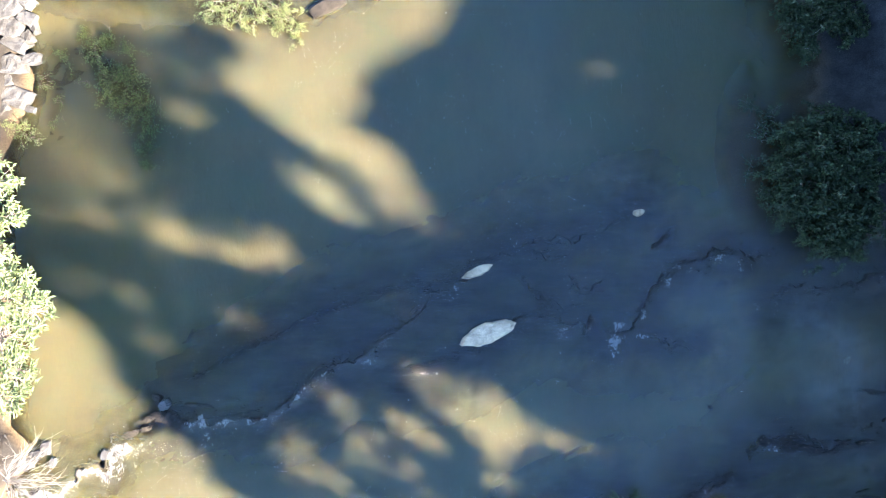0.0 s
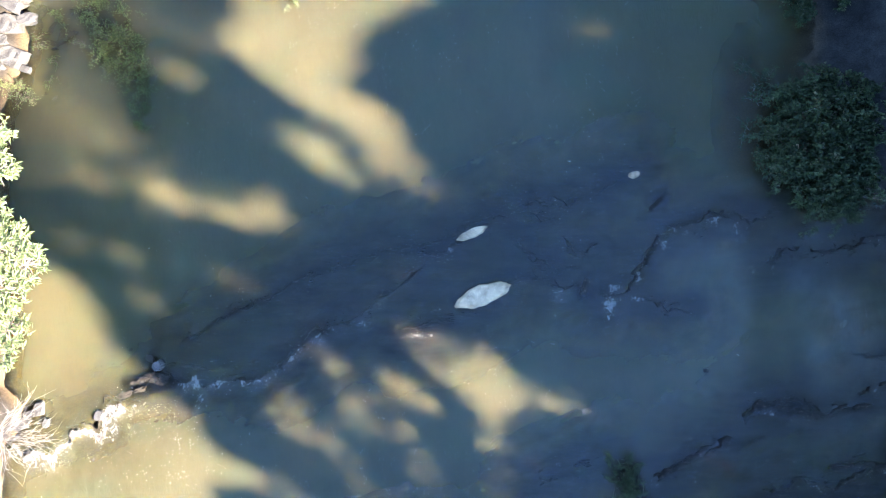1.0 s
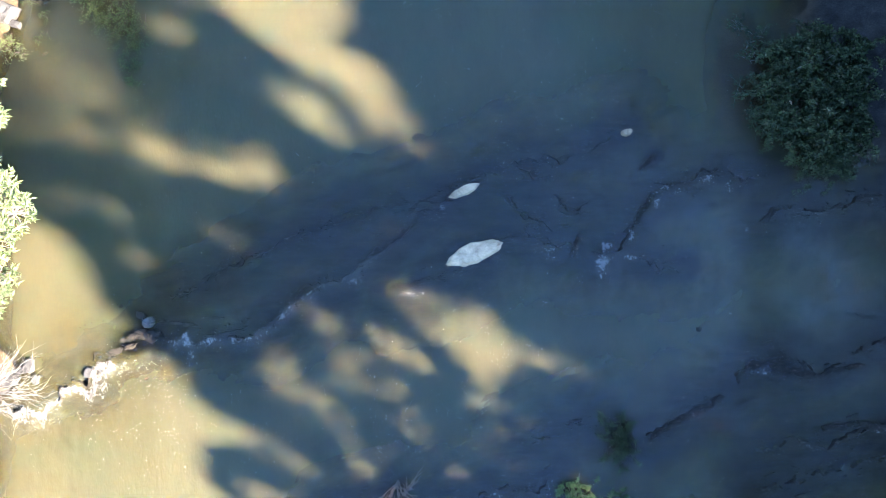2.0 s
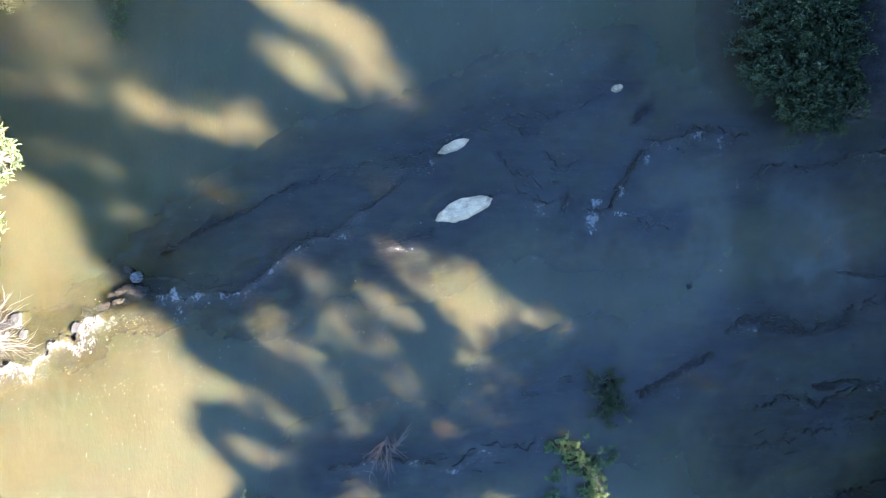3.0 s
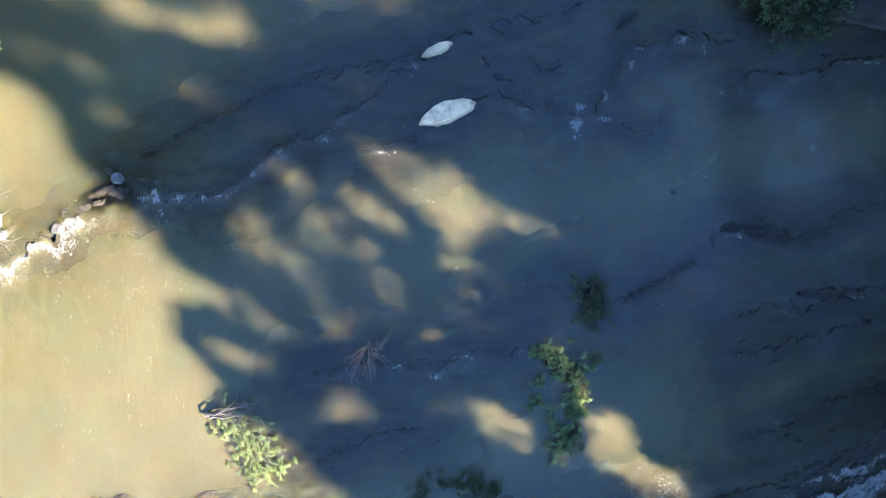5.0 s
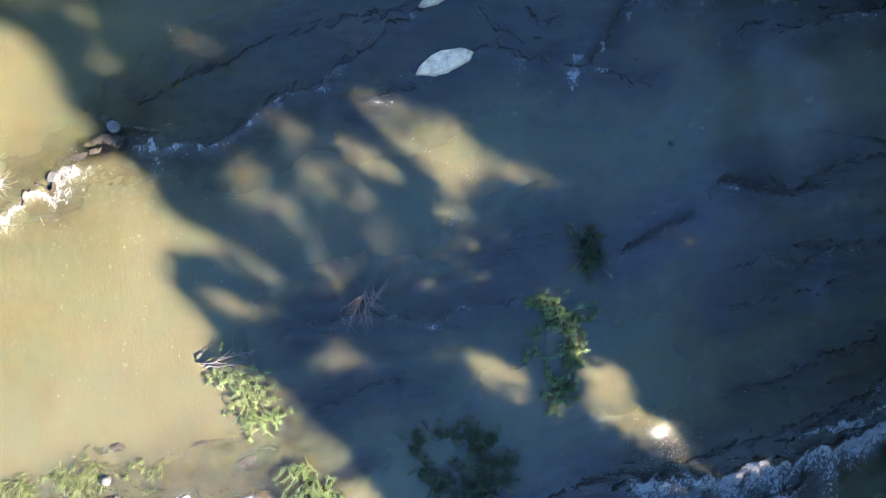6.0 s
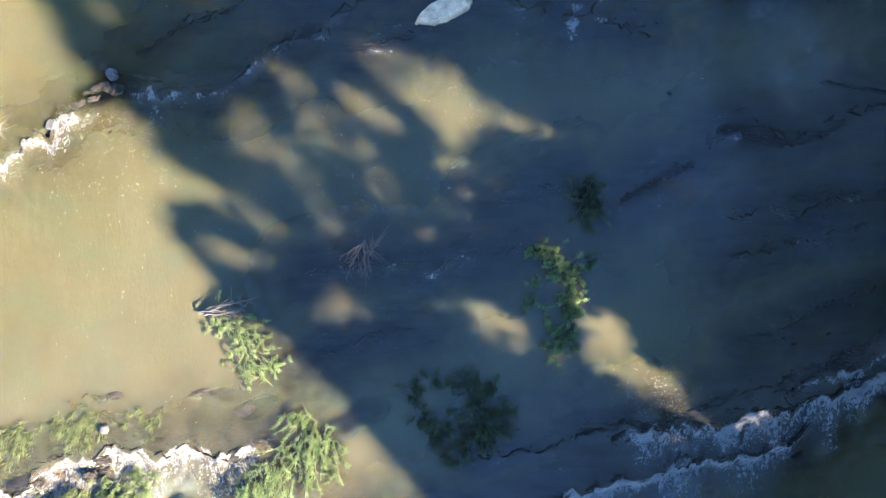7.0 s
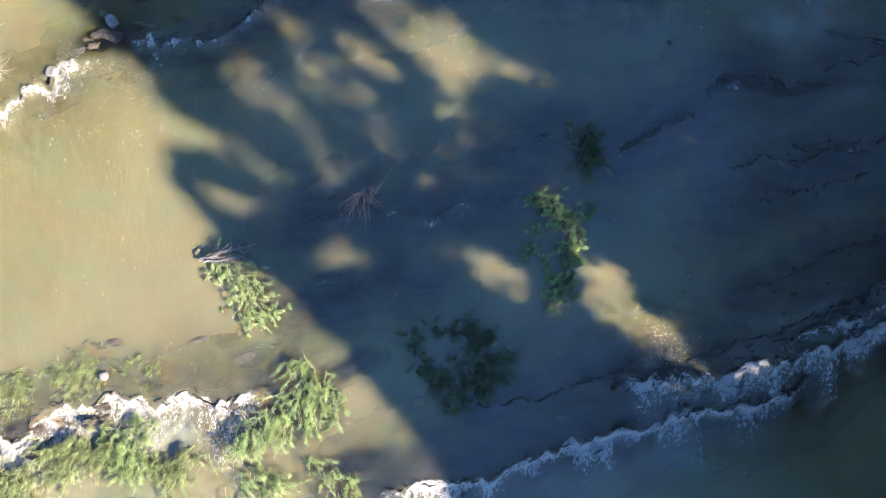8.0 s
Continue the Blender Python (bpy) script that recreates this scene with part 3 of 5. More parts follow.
# ---- the tall trees on the east bank, which shade the river ----
# openings between the crowns, by the place where their light falls on the water
SOUTH_CLEARING = [
    (-30, 3.3), (-11.4, 3.3), (-11.3, -0.9), (-9.41, -1.72), (-8.75, -2.18), (-8.19, -2.85), (-8.08, -3.5), (-7.59, -4.04), (-7.08, -4.38), (-6.52, -5.11), (-5.81, -5.45), (-5.51, -6.21),
    (-5.03, -6.72), (-4.28, -7.09), (-3.15, -7.3), (-3.8, -7.54), (-4.88, -7.57), (-5.29, -7.98), (-4.99, -8.54), (-4.35, -9.34), (-3.96, -9.73), (-3.98, -10.48), (-2.87, -10.68), (-1.89, -11.3),
    (-1.44, -11.96), (-0.45, -12.77), (-0.18, -13.45), (0.61, -14.35), (1.5, -15.3), (2.02, -16.01), (2.45, -16.87), (3.2, -17.6), (3.2, -40), (-30, -40),
]
NORTH_CLEARING = [
    (-9.0, 22), (5.0, 22), (1.9, 10), (1.1, 6.69), (0.92, 6.07), (0.41, 5.51), (-0.59, 5.16), (-1.2, 4.79), (-1.36, 3.9), (-1.74, 3.36), (-1.13, 2.98), (-0.56, 2.6),
    (-0.01, 1.91), (-0.59, 1.63), (-1.66, 2.13), (-2.58, 2.63), (-3.49, 3.15), (-4.24, 3.85), (-4.75, 4.1), (-4.95, 4.8), (-4.45, 5.09), (-4.7, 5.77), (-6.79, 6.58),
]
WEST_CLEARING = [
    (-30, 22), (-9.0, 22), (-6.3, 9.5), (-6.6, 6.0), (-8.6, 5.9), (-9.9, 5.4), (-10.1, 3.3), (-30, 3.2),
]
CLEARINGS = [SOUTH_CLEARING, NORTH_CLEARING, WEST_CLEARING]
# gaps within the crowns, by the shafts of sun they let through: x, y, half length, half width, turn, share of the sun
THIN_SHAFTS = [
    (-8.0, 1.4, 3.0, 1.3, -28, 0.05), (-2.6, -5.8, 2.6, 1.6, -28, 0.06), (-1.5, -8.2, 2.6, 1.2, -28, 0.04), (-2.5, 1.9, 2.4, 0.9, -28, 0.05), (0.5, -3.8, 2.0, 0.8, -28, 0.06), (4.6, -5.7, 1.6, 0.6, -28, 0.07),
    (-8.9, 4.5, 1.9, 1.2, -28, 0.15), (-9.4, 2.7, 1.7, 0.7, -28, 0.15), (-6.6, 5.2, 1.4, 0.9, -28, 0.1),
]
NORTH_SHAFTS = [
    (-6.05, 3.56, 0.46, 0.20, -35, 0.59), (-4.4, -2.11, 0.55, 0.17, -18, 0.72), (-5.23, -1.62, 0.37, 0.13, -40, 0.30), (-7.56, -1.33, 0.37, 0.14, -40, 0.42), (-6.99, -2.6, 0.27, 0.12, -20, 0.34), (-8.89, -0.92, 0.30, 0.14, 0, 0.21),
    (-5.84, -3.14, 0.22, 0.12, 0, 0.26), (-8.22, 0.77, 0.49, 0.10, -8, 0.59), (-7.07, 0.62, 0.55, 0.14, -28, 0.55), (-5.98, 0.14, 0.74, 0.16, -20, 0.72), (-4.93, -0.24, 0.74, 0.16, -20, 0.81), (-3.98, -0.12, 0.62, 0.22, -32, 0.81),
    (-3.11, -0.47, 0.37, 0.14, -22, 0.68), (-3.57, 0.14, 0.34, 0.12, -40, 0.51),
]
NORTH_B_SHAFTS = [
    (-9.48, 0.89, 0.92, 0.28, 0, 0.16), (-10.07, 2.7, 1.23, 0.31, -8, 0.18), (-8.51, 2.93, 0.77, 0.25, -15, 0.14), (-9.48, 1.72, 1.23, 0.18, -10, 0.10), (-7.25, 1.35, 1.23, 0.18, -25, 0.07), (-10.21, 3.35, 1.23, 0.22, 0, 0.22),
    (-9.18, 2.18, 0.77, 0.15, -15, 0.16), (-5.6, 4.7, 0.61, 0.54, -20, 0.12), (-8.28, 6.38, 2.00, 0.15, 0, 0.27), (-6.65, 5.45, 0.46, 0.23, 0, 0.07),
]
NORTH_C_SHAFTS = [
    (-2.35, 1.36, 0.69, 0.28, -32, 0.75), (-1.78, 1.11, 0.28, 0.14, -30, 0.4), (-2.81, 1.9, 0.61, 0.25, -20, 0.3), (-0.01, 1.17, 0.49, 0.26, -20, 0.7), (-0.59, 1.45, 0.34, 0.18, -30, 0.5), (0.56, 0.45, 0.49, 0.11, -15, 0.5),
    (-0.59, 0.65, 0.46, 0.18, -20, 0.25), (-0.28, -1.55, 0.34, 0.15, -38, 1.0), (-2.81, -2.93, 0.31, 0.22, 0, 0.3), (5.03, 4.8, 0.24, 0.15, 0, 0.35), (5.0, 1.62, 0.28, 0.14, -10, 0.15), (-1.36, -0.71, 0.38, 0.15, -20, 0.15),
]
MIDDLE_A_SHAFTS = [
    (0.63, -4.13, 1.00, 0.37, -42, 0.85), (1.37, -4.62, 0.77, 0.34, -42, 0.9), (2.16, -4.5, 0.92, 0.58, -35, 1.0), (2.59, -5.06, 0.69, 0.49, -30, 0.95), (1.78, -5.07, 0.69, 0.28, -40, 0.75), (2.28, -6.33, 0.61, 0.34, -15, 0.95),
    (2.62, -5.67, 0.49, 0.37, -60, 0.7), (0.63, -3.61, 0.61, 0.15, -15, 0.5), (0.11, -5.05, 0.85, 0.29, -38, 0.85), (-0.34, -4.84, 0.46, 0.18, -40, 0.5), (-1.04, -5.71, 0.61, 0.34, -32, 0.85), (-1.54, -5.22, 0.54, 0.20, -45, 0.45),
    (-1.76, -5.72, 0.38, 0.18, -20, 0.4),
]
MIDDLE_B_SHAFTS = [
    (-3.0, -5.93, 0.49, 0.34, -45, 0.94), (-3.08, -5.24, 0.49, 0.23, -48, 0.75), (-3.25, -6.34, 0.40, 0.18, -30, 0.50), (-1.85, -4.36, 0.49, 0.26, -38, 0.75), (-2.37, -4.07, 0.38, 0.15, -30, 0.44), (4.31, -5.42, 0.54, 0.25, -15, 0.25),
    (5.16, -5.84, 0.69, 0.25, -20, 0.2), (3.77, -5.09, 0.54, 0.18, -30, 0.3), (-1.67, -7.08, 0.31, 0.17, -30, 0.50), (0.43, -6.98, 0.38, 0.26, -20, 0.50), (-0.4, -6.61, 0.92, 0.25, -20, 0.15), (-1.11, -7.78, 0.34, 0.28, -50, 0.75),
    (-0.81, -8.45, 0.43, 0.25, -60, 0.81),
]
MIDDLE_C_SHAFTS = [
    (1.69, -8.46, 0.34, 0.15, -38, 0.81), (2.87, -7.3, 0.49, 0.20, -30, 0.56), (3.1, -8.18, 0.28, 0.34, -80, 0.62), (2.18, -7.54, 0.34, 0.15, -30, 0.44), (3.55, -7.03, 0.31, 0.14, -25, 0.44), (0.21, -7.82, 0.34, 0.15, -30, 0.31),
    (-3.22, -9.02, 0.92, 0.23, -10, 0.95), (-2.86, -8.07, 0.54, 0.18, -45, 0.62), (-3.89, -8.83, 0.46, 0.15, -20, 0.50), (-2.2, -7.16, 0.31, 0.22, -40, 0.19),
]
SOUTH_A_SHAFTS = [
    (-0.7, -10.2, 0.49, 0.43, -25, 1.0), (-0.25, -10.59, 0.38, 0.23, -20, 0.85), (-1.12, -10.47, 0.31, 0.23, 0, 0.5), (2.08, -10.01, 0.28, 0.34, -80, 0.55), (1.93, -10.69, 0.28, 0.14, -30, 0.45), (3.3, -10.54, 0.54, 0.40, -25, 1.0),
    (3.97, -10.99, 0.74, 0.31, -25, 0.95), (3.74, -11.37, 0.46, 0.12, -10, 0.3), (6.7, -11.19, 0.80, 0.49, -48, 1.0), (6.33, -11.71, 0.61, 0.43, -30, 0.9), (7.17, -12.17, 0.69, 0.34, -42, 0.85), (6.2, -10.73, 0.54, 0.18, 0, 0.7),
]
SOUTH_B_SHAFTS = [
    (7.79, -12.42, 0.49, 0.37, -42, 0.8), (8.62, -12.73, 0.58, 0.34, -35, 0.75), (7.92, -12.96, 0.61, 0.14, -30, 0.45), (7.72, -10.45, 0.25, 0.18, 0, 0.3), (8.74, -7.06, 0.43, 0.18, -25, 0.35), (5.2, -11.68, 0.38, 0.18, -80, 0.7),
    (4.87, -8.62, 0.34, 0.23, -45, 0.35), (7.65, -7.53, 0.31, 0.15, 0, 0.15), (8.04, -7.99, 0.31, 0.31, 0, 0.1), (5.4, -9.8, 0.6, 0.3, -55, 0.85), (4.8, -8.8, 0.45, 0.25, -45, 0.8),
]
RAPID_SHAFTS = [
    (8.81, -13.89, 0.5, 0.25, 0, 0.6), (10.85, -13.31, 0.5, 0.18, 10, 0.25), (11.4, -12.8, 0.22, 0.28, 0, 0.7), (9.98, -13.5, 0.46, 0.15, 0, 0.4),
    (0.93, -16.38, 0.77, 0.18, 0, 0.6),
]
# places where many small gaps let streaks of sun through: x, y, half length, half width, turn, share of the sun
DAPPLES = [
    (0.3, -5.2, 3.6, 1.7, -18, 0.8), (-2.6, -5.6, 1.5, 1.4, -30, 0.8), (0.0, -7.9, 3.6, 1.1, -15, 0.45), (-3.2, -8.3, 1.4, 1.0, -20, 0.85), (-5.8, 0.2, 4.0, 0.6, -16, 0.3), (-1.2, 1.2, 2.4, 0.9, -20, 0.55),
    (7.6, -12.1, 2.0, 1.0, -40, 0.5), (-8.8, 2.6, 2.0, 1.0, -20, 0.2), (4.6, -5.7, 1.8, 0.6, -18, 0.15), (10.0, -13.4, 2.2, 0.7, 12, 0.25), (-7.0, -1.8, 1.6, 0.8, -25, 0.2), (3.6, -10.8, 1.4, 0.7, -25, 0.6),
]
SHAFTS = THIN_SHAFTS + NORTH_SHAFTS + NORTH_B_SHAFTS + NORTH_C_SHAFTS + MIDDLE_A_SHAFTS + MIDDLE_B_SHAFTS + MIDDLE_C_SHAFTS + SOUTH_A_SHAFTS + SOUTH_B_SHAFTS + RAPID_SHAFTS


def in_polygon(x, y, poly):
    inside = np.zeros(np.shape(x), bool)
    for (ax, ay), (bx, by) in zip(poly, poly[1:] + poly[:1]):
        if ay != by:
            inside ^= ((ay > y) != (by > y)) & (x < (bx - ax) * (y - ay) / (by - ay) + ax)
    return inside


def sun_share(x, y):
    """How much of the sun comes through the crowns to this place on the water, 0 to 1."""
    wx = x + 0.34 * (fbm(x * 1.9, y * 1.9, 101, 5) - 0.5)
    wy = y + 0.34 * (fbm(x * 1.9, y * 1.9, 107, 5) - 0.5)
    free = np.zeros(np.shape(x), bool)
    for poly in CLEARINGS:
        for ox, oy in ((0, 0), (0.09, 0.06), (-0.09, -0.06), (0.06, -0.09), (-0.06, 0.09)):
            free |= in_polygon(wx + ox, wy + oy, poly)
    c, s = math.cos(radians(-38)), math.sin(radians(-38))
    grain = fbm((x * c + y * s) * 1.35, (y * c - x * s) * 3.4, 211, 3)
    streak = 0.25 + 1.5 * grain
    shade = np.ones(np.shape(x))
    for fx, fy, a, b, turn, share in DAPPLES:
        tc, ts = math.cos(radians(turn)), math.sin(radians(turn))
        r = np.sqrt((((wx - fx) * tc + (wy - fy) * ts) / a) ** 2 + ((-(wx - fx) * ts + (wy - fy) * tc) / b) ** 2)
        shade = shade * (1 - share * step(0.47, 0.66, grain) * (1 - step(0.55, 1.1, r)))
    for fx, fy, a, b, turn, share in SHAFTS:
        tc, ts = math.cos(radians(turn)), math.sin(radians(turn))
        u, v = (wx - fx) * tc + (wy - fy) * ts, -(wx - fx) * ts + (wy - fy) * tc
        r = np.sqrt((u / (a + 0.13)) ** 2 + (v / (b + 0.10)) ** 2)
        shade = shade * (1 - np.clip(share ** (0.7 if share > 0.2 else 1.0) * (streak if share < 0.99 else 0.55 + 0.75 * grain), 0, 0.999) * (1 - step(0.45, 1.4, r)))
    return np.where(free, 1.0, 1 - shade)


def open_sky(x, y, rng):
    """Whether no leaf hangs before the sun here: the denser the crown, the fewer such places."""
    return rng.uniform(0, 1, np.shape(x)) > -np.log(np.maximum(sun_share(x, y), 1e-4)) / 7.5


def canopy_edge(y, h):
    """How near to the river the crowns hang at a height: they stand back where the rippled sky shows."""
    back = step(-12.0, -9.5, y) * (1 - step(0.5, 2.5, y))
    return 12.2 + 0.45 * h + back * (1.6 + 0.28 * h)


# x, y, height of the crown's middle, its half width and half height
TREES = []
grow = np.random.default_rng(31)
for tx, ty0, tz, rw, rh in ((18.3, -33.0, 8.5, 3.8, 6.0), (17.8, -37.0, 7.5, 3.6, 5.5), (23.0, -36.0, 8.0, 4.0, 6.0), (22.3, -36.0, 15.0, 4.6, 6.5), (26.3, -39.0, 20.0, 5.0, 7.0), (31.5, -42.0, 22.5, 5.2, 9.0)):
    pace = 4.2 if tz < 10 else 6.0
    for k in range(round(46 / pace)):
        ty = ty0 + pace * k + grow.uniform(-0.7, 0.7)
        low = tz < 10 and tx < 20 and -10.5 < ty < 0.5            # young trees where the canopy opens
        TREES.append((tx + grow.uniform(-0.5, 0.5), ty, 3.6 if low else tz + grow.uniform(-0.8, 0.8), rw, 2.8 if low else rh))
        if tz > 18 and ty > -9.5:                    # the far crowns stand low where the sky shows
            TREES[-1] = (tx, ty, 8.0, 4.5, 4.5)
        if 12 < tz < 18 and -9.5 < ty < -2.0:
            TREES[-1] = (tx, ty, 8.5, 4.0, 3.5)
# the same on the west bank, which the sun lights from across the river
WEST_TREES = [(-17.0, -9.0, 12.0, 4.6, 6.0), (-14.2, -3.0, 17.0, 5.4, 9.0), (-14.0, 2.5, 17.5, 5.4, 9.5), (-14.2, 8.0, 17.0, 5.4, 9.0), (-22.5, -6.0, 12.0, 5.0, 6.0), (-22.0, 5.0, 13.0, 5.0, 6.5), (-17.0, 15.0, 13.0, 4.8, 6.5)]


def crown_leaves():
    """Leaf places, each with the tree it hangs on: the crowns fill out wherever the sun does not come through."""
    rng = np.random.default_rng(5)
    pitch, places, owners = 0.22, [], []
    sx, sy, sz = SUN
    tr = np.array(TREES)
    for round_ in range(20):
        x, y = np.meshgrid(np.arange(-14, 18, pitch), np.arange(-21, 12, pitch))
        x, y = x.ravel() + rng.uniform(0, pitch, x.size), y.ravel() + rng.uniform(0, pitch, y.size)
        keep = ~open_sky(x, y, rng)
        x, y = x[keep], y[keep]
        h = 3 + 29 * (rng.permuted(np.tile(np.arange(24)[:, None], (1, x.size)), axis=0) + rng.uniform(0, 1, (24, x.size))) / 24
        px, py = x + h * sx / sz, y + h * sy / sz
        got, own = np.full(x.size, -1), np.full(x.size, -1)
        for k in range(24):
            for i, (tx, ty, tz, rw, rh) in enumerate(TREES):
                q = ((px[k] - tx) / rw) ** 2 + ((py[k] - ty) / rw) ** 2 + ((h[k] - tz) / rh) ** 2
                lumpy = 0.75 + 0.5 * vnoise(px[k] * 0.6 + h[k] * 0.5, py[k] * 0.6 - h[k] * 0.3, 113)
                hit = (own < 0) & (q < lumpy) & (px[k] > canopy_edge(py[k], h[k]))
                got[hit], own[hit] = k, i
        ok = own >= 0
        idx = np.nonzero(ok)[0]
        places.append(np.stack([px[got[idx], idx], py[got[idx], idx], h[got[idx], idx]], -1))
        owners.append(own[idx])
    return np.concatenate(places), np.concatenate(owners)  


spots, owner = crown_leaves()


def sunlit(p):
    """Whether places in the crowns stand in one of the shafts of sun."""
    return sun_share(p[:, 0] - p[:, 2] * SUN.x / SUN.z, p[:, 1] - p[:, 2] * SUN.y / SUN.z) > 0.2


def tall_tree(tx, ty, tz, rw, rh, mine, fill, group, seed, clear=True, lean_out=False):
    rng = np.random.default_rng(seed)
    foot = float(bed(np.array([tx]), np.array([ty]))[0][0])
    ob = thing("tree", tx, ty, foot, "tall broad-crowned riverside tree with grey bark on the bank", "tree", group)
    top = np.array([rng.uniform(-0.6, 0.6), rng.uniform(-0.6, 0.6), tz + rh * 0.5 - foot])
    stem = wander((0, 0, -0.3), top, 14, 0.10, rng)
    blocked = sunlit(stem + [tx, ty, foot]) & (np.arange(14) > 3) & (tx > 0)
    stem = stem[: np.argmax(blocked)] if blocked.any() else stem
    girth = len(stem)
    part("trunk", make_mesh("trunk", *tubes([(stem, np.linspace(0.022 * top[2], 0.05, girth) * rng.uniform(0.8, 1.1))], 12), BARK, True), ob)
    d = rng.normal(0, 1, (fill, 3))
    d /= np.linalg.norm(d, axis=1)[:, None]
    more = d * rng.uniform(0.45, 1, (fill, 1)) * [rw, rw, rh] + [tx, ty, tz]
    fx, fy = more[:, 0] - more[:, 2] * SUN.x / SUN.z, more[:, 1] - more[:, 2] * SUN.y / SUN.z
    clumps = vnoise(more[:, 0] * 0.7 + more[:, 2] * 0.5, more[:, 1] * 0.7 - more[:, 2] * 0.4, 131) > 0.3
    reach = np.where(more[:, 0] > 0, np.maximum(13.2 - 0.4 * more[:, 2], 8.5) if lean_out else canopy_edge(more[:, 1], more[:, 2]), np.where(more[:, 2] > 13, 8.6, 11.0))
    more = more[(~open_sky(fx, fy, rng) | (fx < -12) | (not clear)) & (np.abs(more[:, 0]) > reach) & clumps]
    mine = np.concatenate([mine, more]) - [tx, ty, foot]
    for k in range(16):
        a = stem[rng.integers(min(4, girth - 1), girth)]
        goal = mine[rng.integers(len(mine))]
        line = wander(a, goal, 8, 0.12, rng, 0.5)
        if goal[2] > a[2] - 1 and not sunlit(line[2:] + [tx, ty, foot]).any():
            part("limb", make_mesh("limb", *tubes([(line, np.linspace(0.13, 0.02, 8))], 6), BARK, True), ob)
    v, f = leaves(mine, rng.normal(0, 1, (len(mine), 3)) - [0, 0, 0.4], 0.26, 0.155, rng, 0.2, 0.45)
    part("crown", make_mesh("crown", v, f, GUM), ob)


for i, one in enumerate(TREES):
    if (owner == i).sum() > 300:
        tall_tree(*one, spots[owner == i], 8000 if one[0] < 24 else 5000, "tall trees on the east bank", 200 + i)
# the next three sets: unseen trees added to darken the water near the east bank
for i, one in enumerate([(17.6, 7.5, 9.0, 3.9, 6.5), (19.5, 11.5, 13.0, 4.8, 8.0), (16.8, 13.5, 9.0, 4.2, 6.5), (22.5, 7.5, 14.0, 4.8, 8.0), (24.0, 14.5, 14.0, 5.0, 8.0), (18.5, 18.5, 12.0, 4.8, 7.5)]):
    tall_tree(*one, np.zeros((0, 3)), 30000, "tall trees on the east bank", 270 + i, False)
for i, one in enumerate([(14.6, 5.2, 10.5, 3.9, 5.0), (14.0, 9.8, 11.0, 4.2, 5.5)]):
    tall_tree(*one, np.zeros((0, 3)), 27000, "tall trees on the east bank", 290 + i, False, True)
for i, one in enumerate([(15.8, -16.8, 11.0, 5.2, 5.0), (15.4, -20.5, 10.5, 5.0, 5.0), (16.6, -13.6, 11.0, 5.4, 4.5)]):
    tall_tree(*one, np.zeros((0, 3)), 27000, "tall trees on the east bank", 295 + i, True, True)
for i, one in enumerate(WEST_TREES):
    tall_tree(*one, np.zeros((0, 3)), 36000, "tall trees on the west bank", 240 + i)


# ---- shrubs, grass, vines ----
def strands(n, foot, reach, height, way, rng, spread_=1.0, droop=0.8, points=9):
    """Arching shoots from a foot: an array n x points x 3."""
    ang = math.atan2(way[1], way[0]) + rng.normal(0, spread_, n)
    r = reach * np.sqrt(rng.uniform(0.08, 1, n))
    base = rng.normal(0, 1, (n, 2)) * foot
    t = np.linspace(0, 1, points)
    x = base[:, :1] + np.cos(ang)[:, None] * r[:, None] * t
    y = base[:, 1:] + np.sin(ang)[:, None] * r[:, None] * t
    top = height * rng.uniform(0.45, 1.1, n)[:, None]
    z = top * (np.sin(np.pi * np.minimum(t * (0.5 + 0.45 * droop), 1)))
    bend = rng.normal(0, 0.12, (n, 1)) * reach * t ** 2
    return np.stack([x - bend * np.sin(ang)[:, None], y + bend * np.cos(ang)[:, None], np.maximum(z, 0.02)], -1)


def shrub(name, x, y, z, lines, per, length, width, leaf, wood, label, category, group="", rng=None, flat=0.5, scatter=0.035, stem_r=0.008, along=True, stems=40):
    """A shrub of shoots: thin stems and the leaves along them."""
    ob = thing(name, x, y, z, label, category, group)
    some = lines[:: max(1, len(lines) // stems)]
    part("stem_tangle", make_mesh("stem_tangle", *tubes([(p, np.linspace(stem_r, stem_r * 0.3, len(p))) for p in some], 5), wood, True), ob, kind="stuff")
    n, m, _ = lines.shape
    t = rng.uniform(0.25, 1, (n, per)) * (m - 1)
    i = np.minimum(t.astype(int), m - 2)
    k = np.arange(n)[:, None]
    a, b = lines[k, i], lines[k, i + 1]
    pos = a + (b - a) * (t - i)[..., None] + rng.normal(0, scatter, (n, per, 3)) * [1, 1, 0.6]
    pos[..., 2] = np.maximum(pos[..., 2], 0.02)
    way = (b - a) / (np.linalg.norm(b - a, axis=-1)[..., None] + 1e-6)
    way = way if along else way * 0.4 + rng.normal(0, 0.7, way.shape)
    v, f = leaves(pos.reshape(-1, 3), way.reshape(-1, 3), length, width, rng, 0.25, flat)
    part("foliage", make_mesh("foliage", v, f, leaf), ob)
    return ob


def lobed(spots_, n, rng, reach, height, way, spread_, droop=0.8):
    """Shoots from several stools that together make an uneven shrub. spots_: x, y, size."""
    out = []
    total = sum(s[2] ** 2 for s in spots_)
    for sx, sy, size in spots_:
        k = max(6, int(n * size * size / total))
        p = strands(k, 0.22 * size, reach * size, height * size, way, rng, spread_, droop)
        out.append(p + [sx, sy, 0])
    return np.concatenate(out)


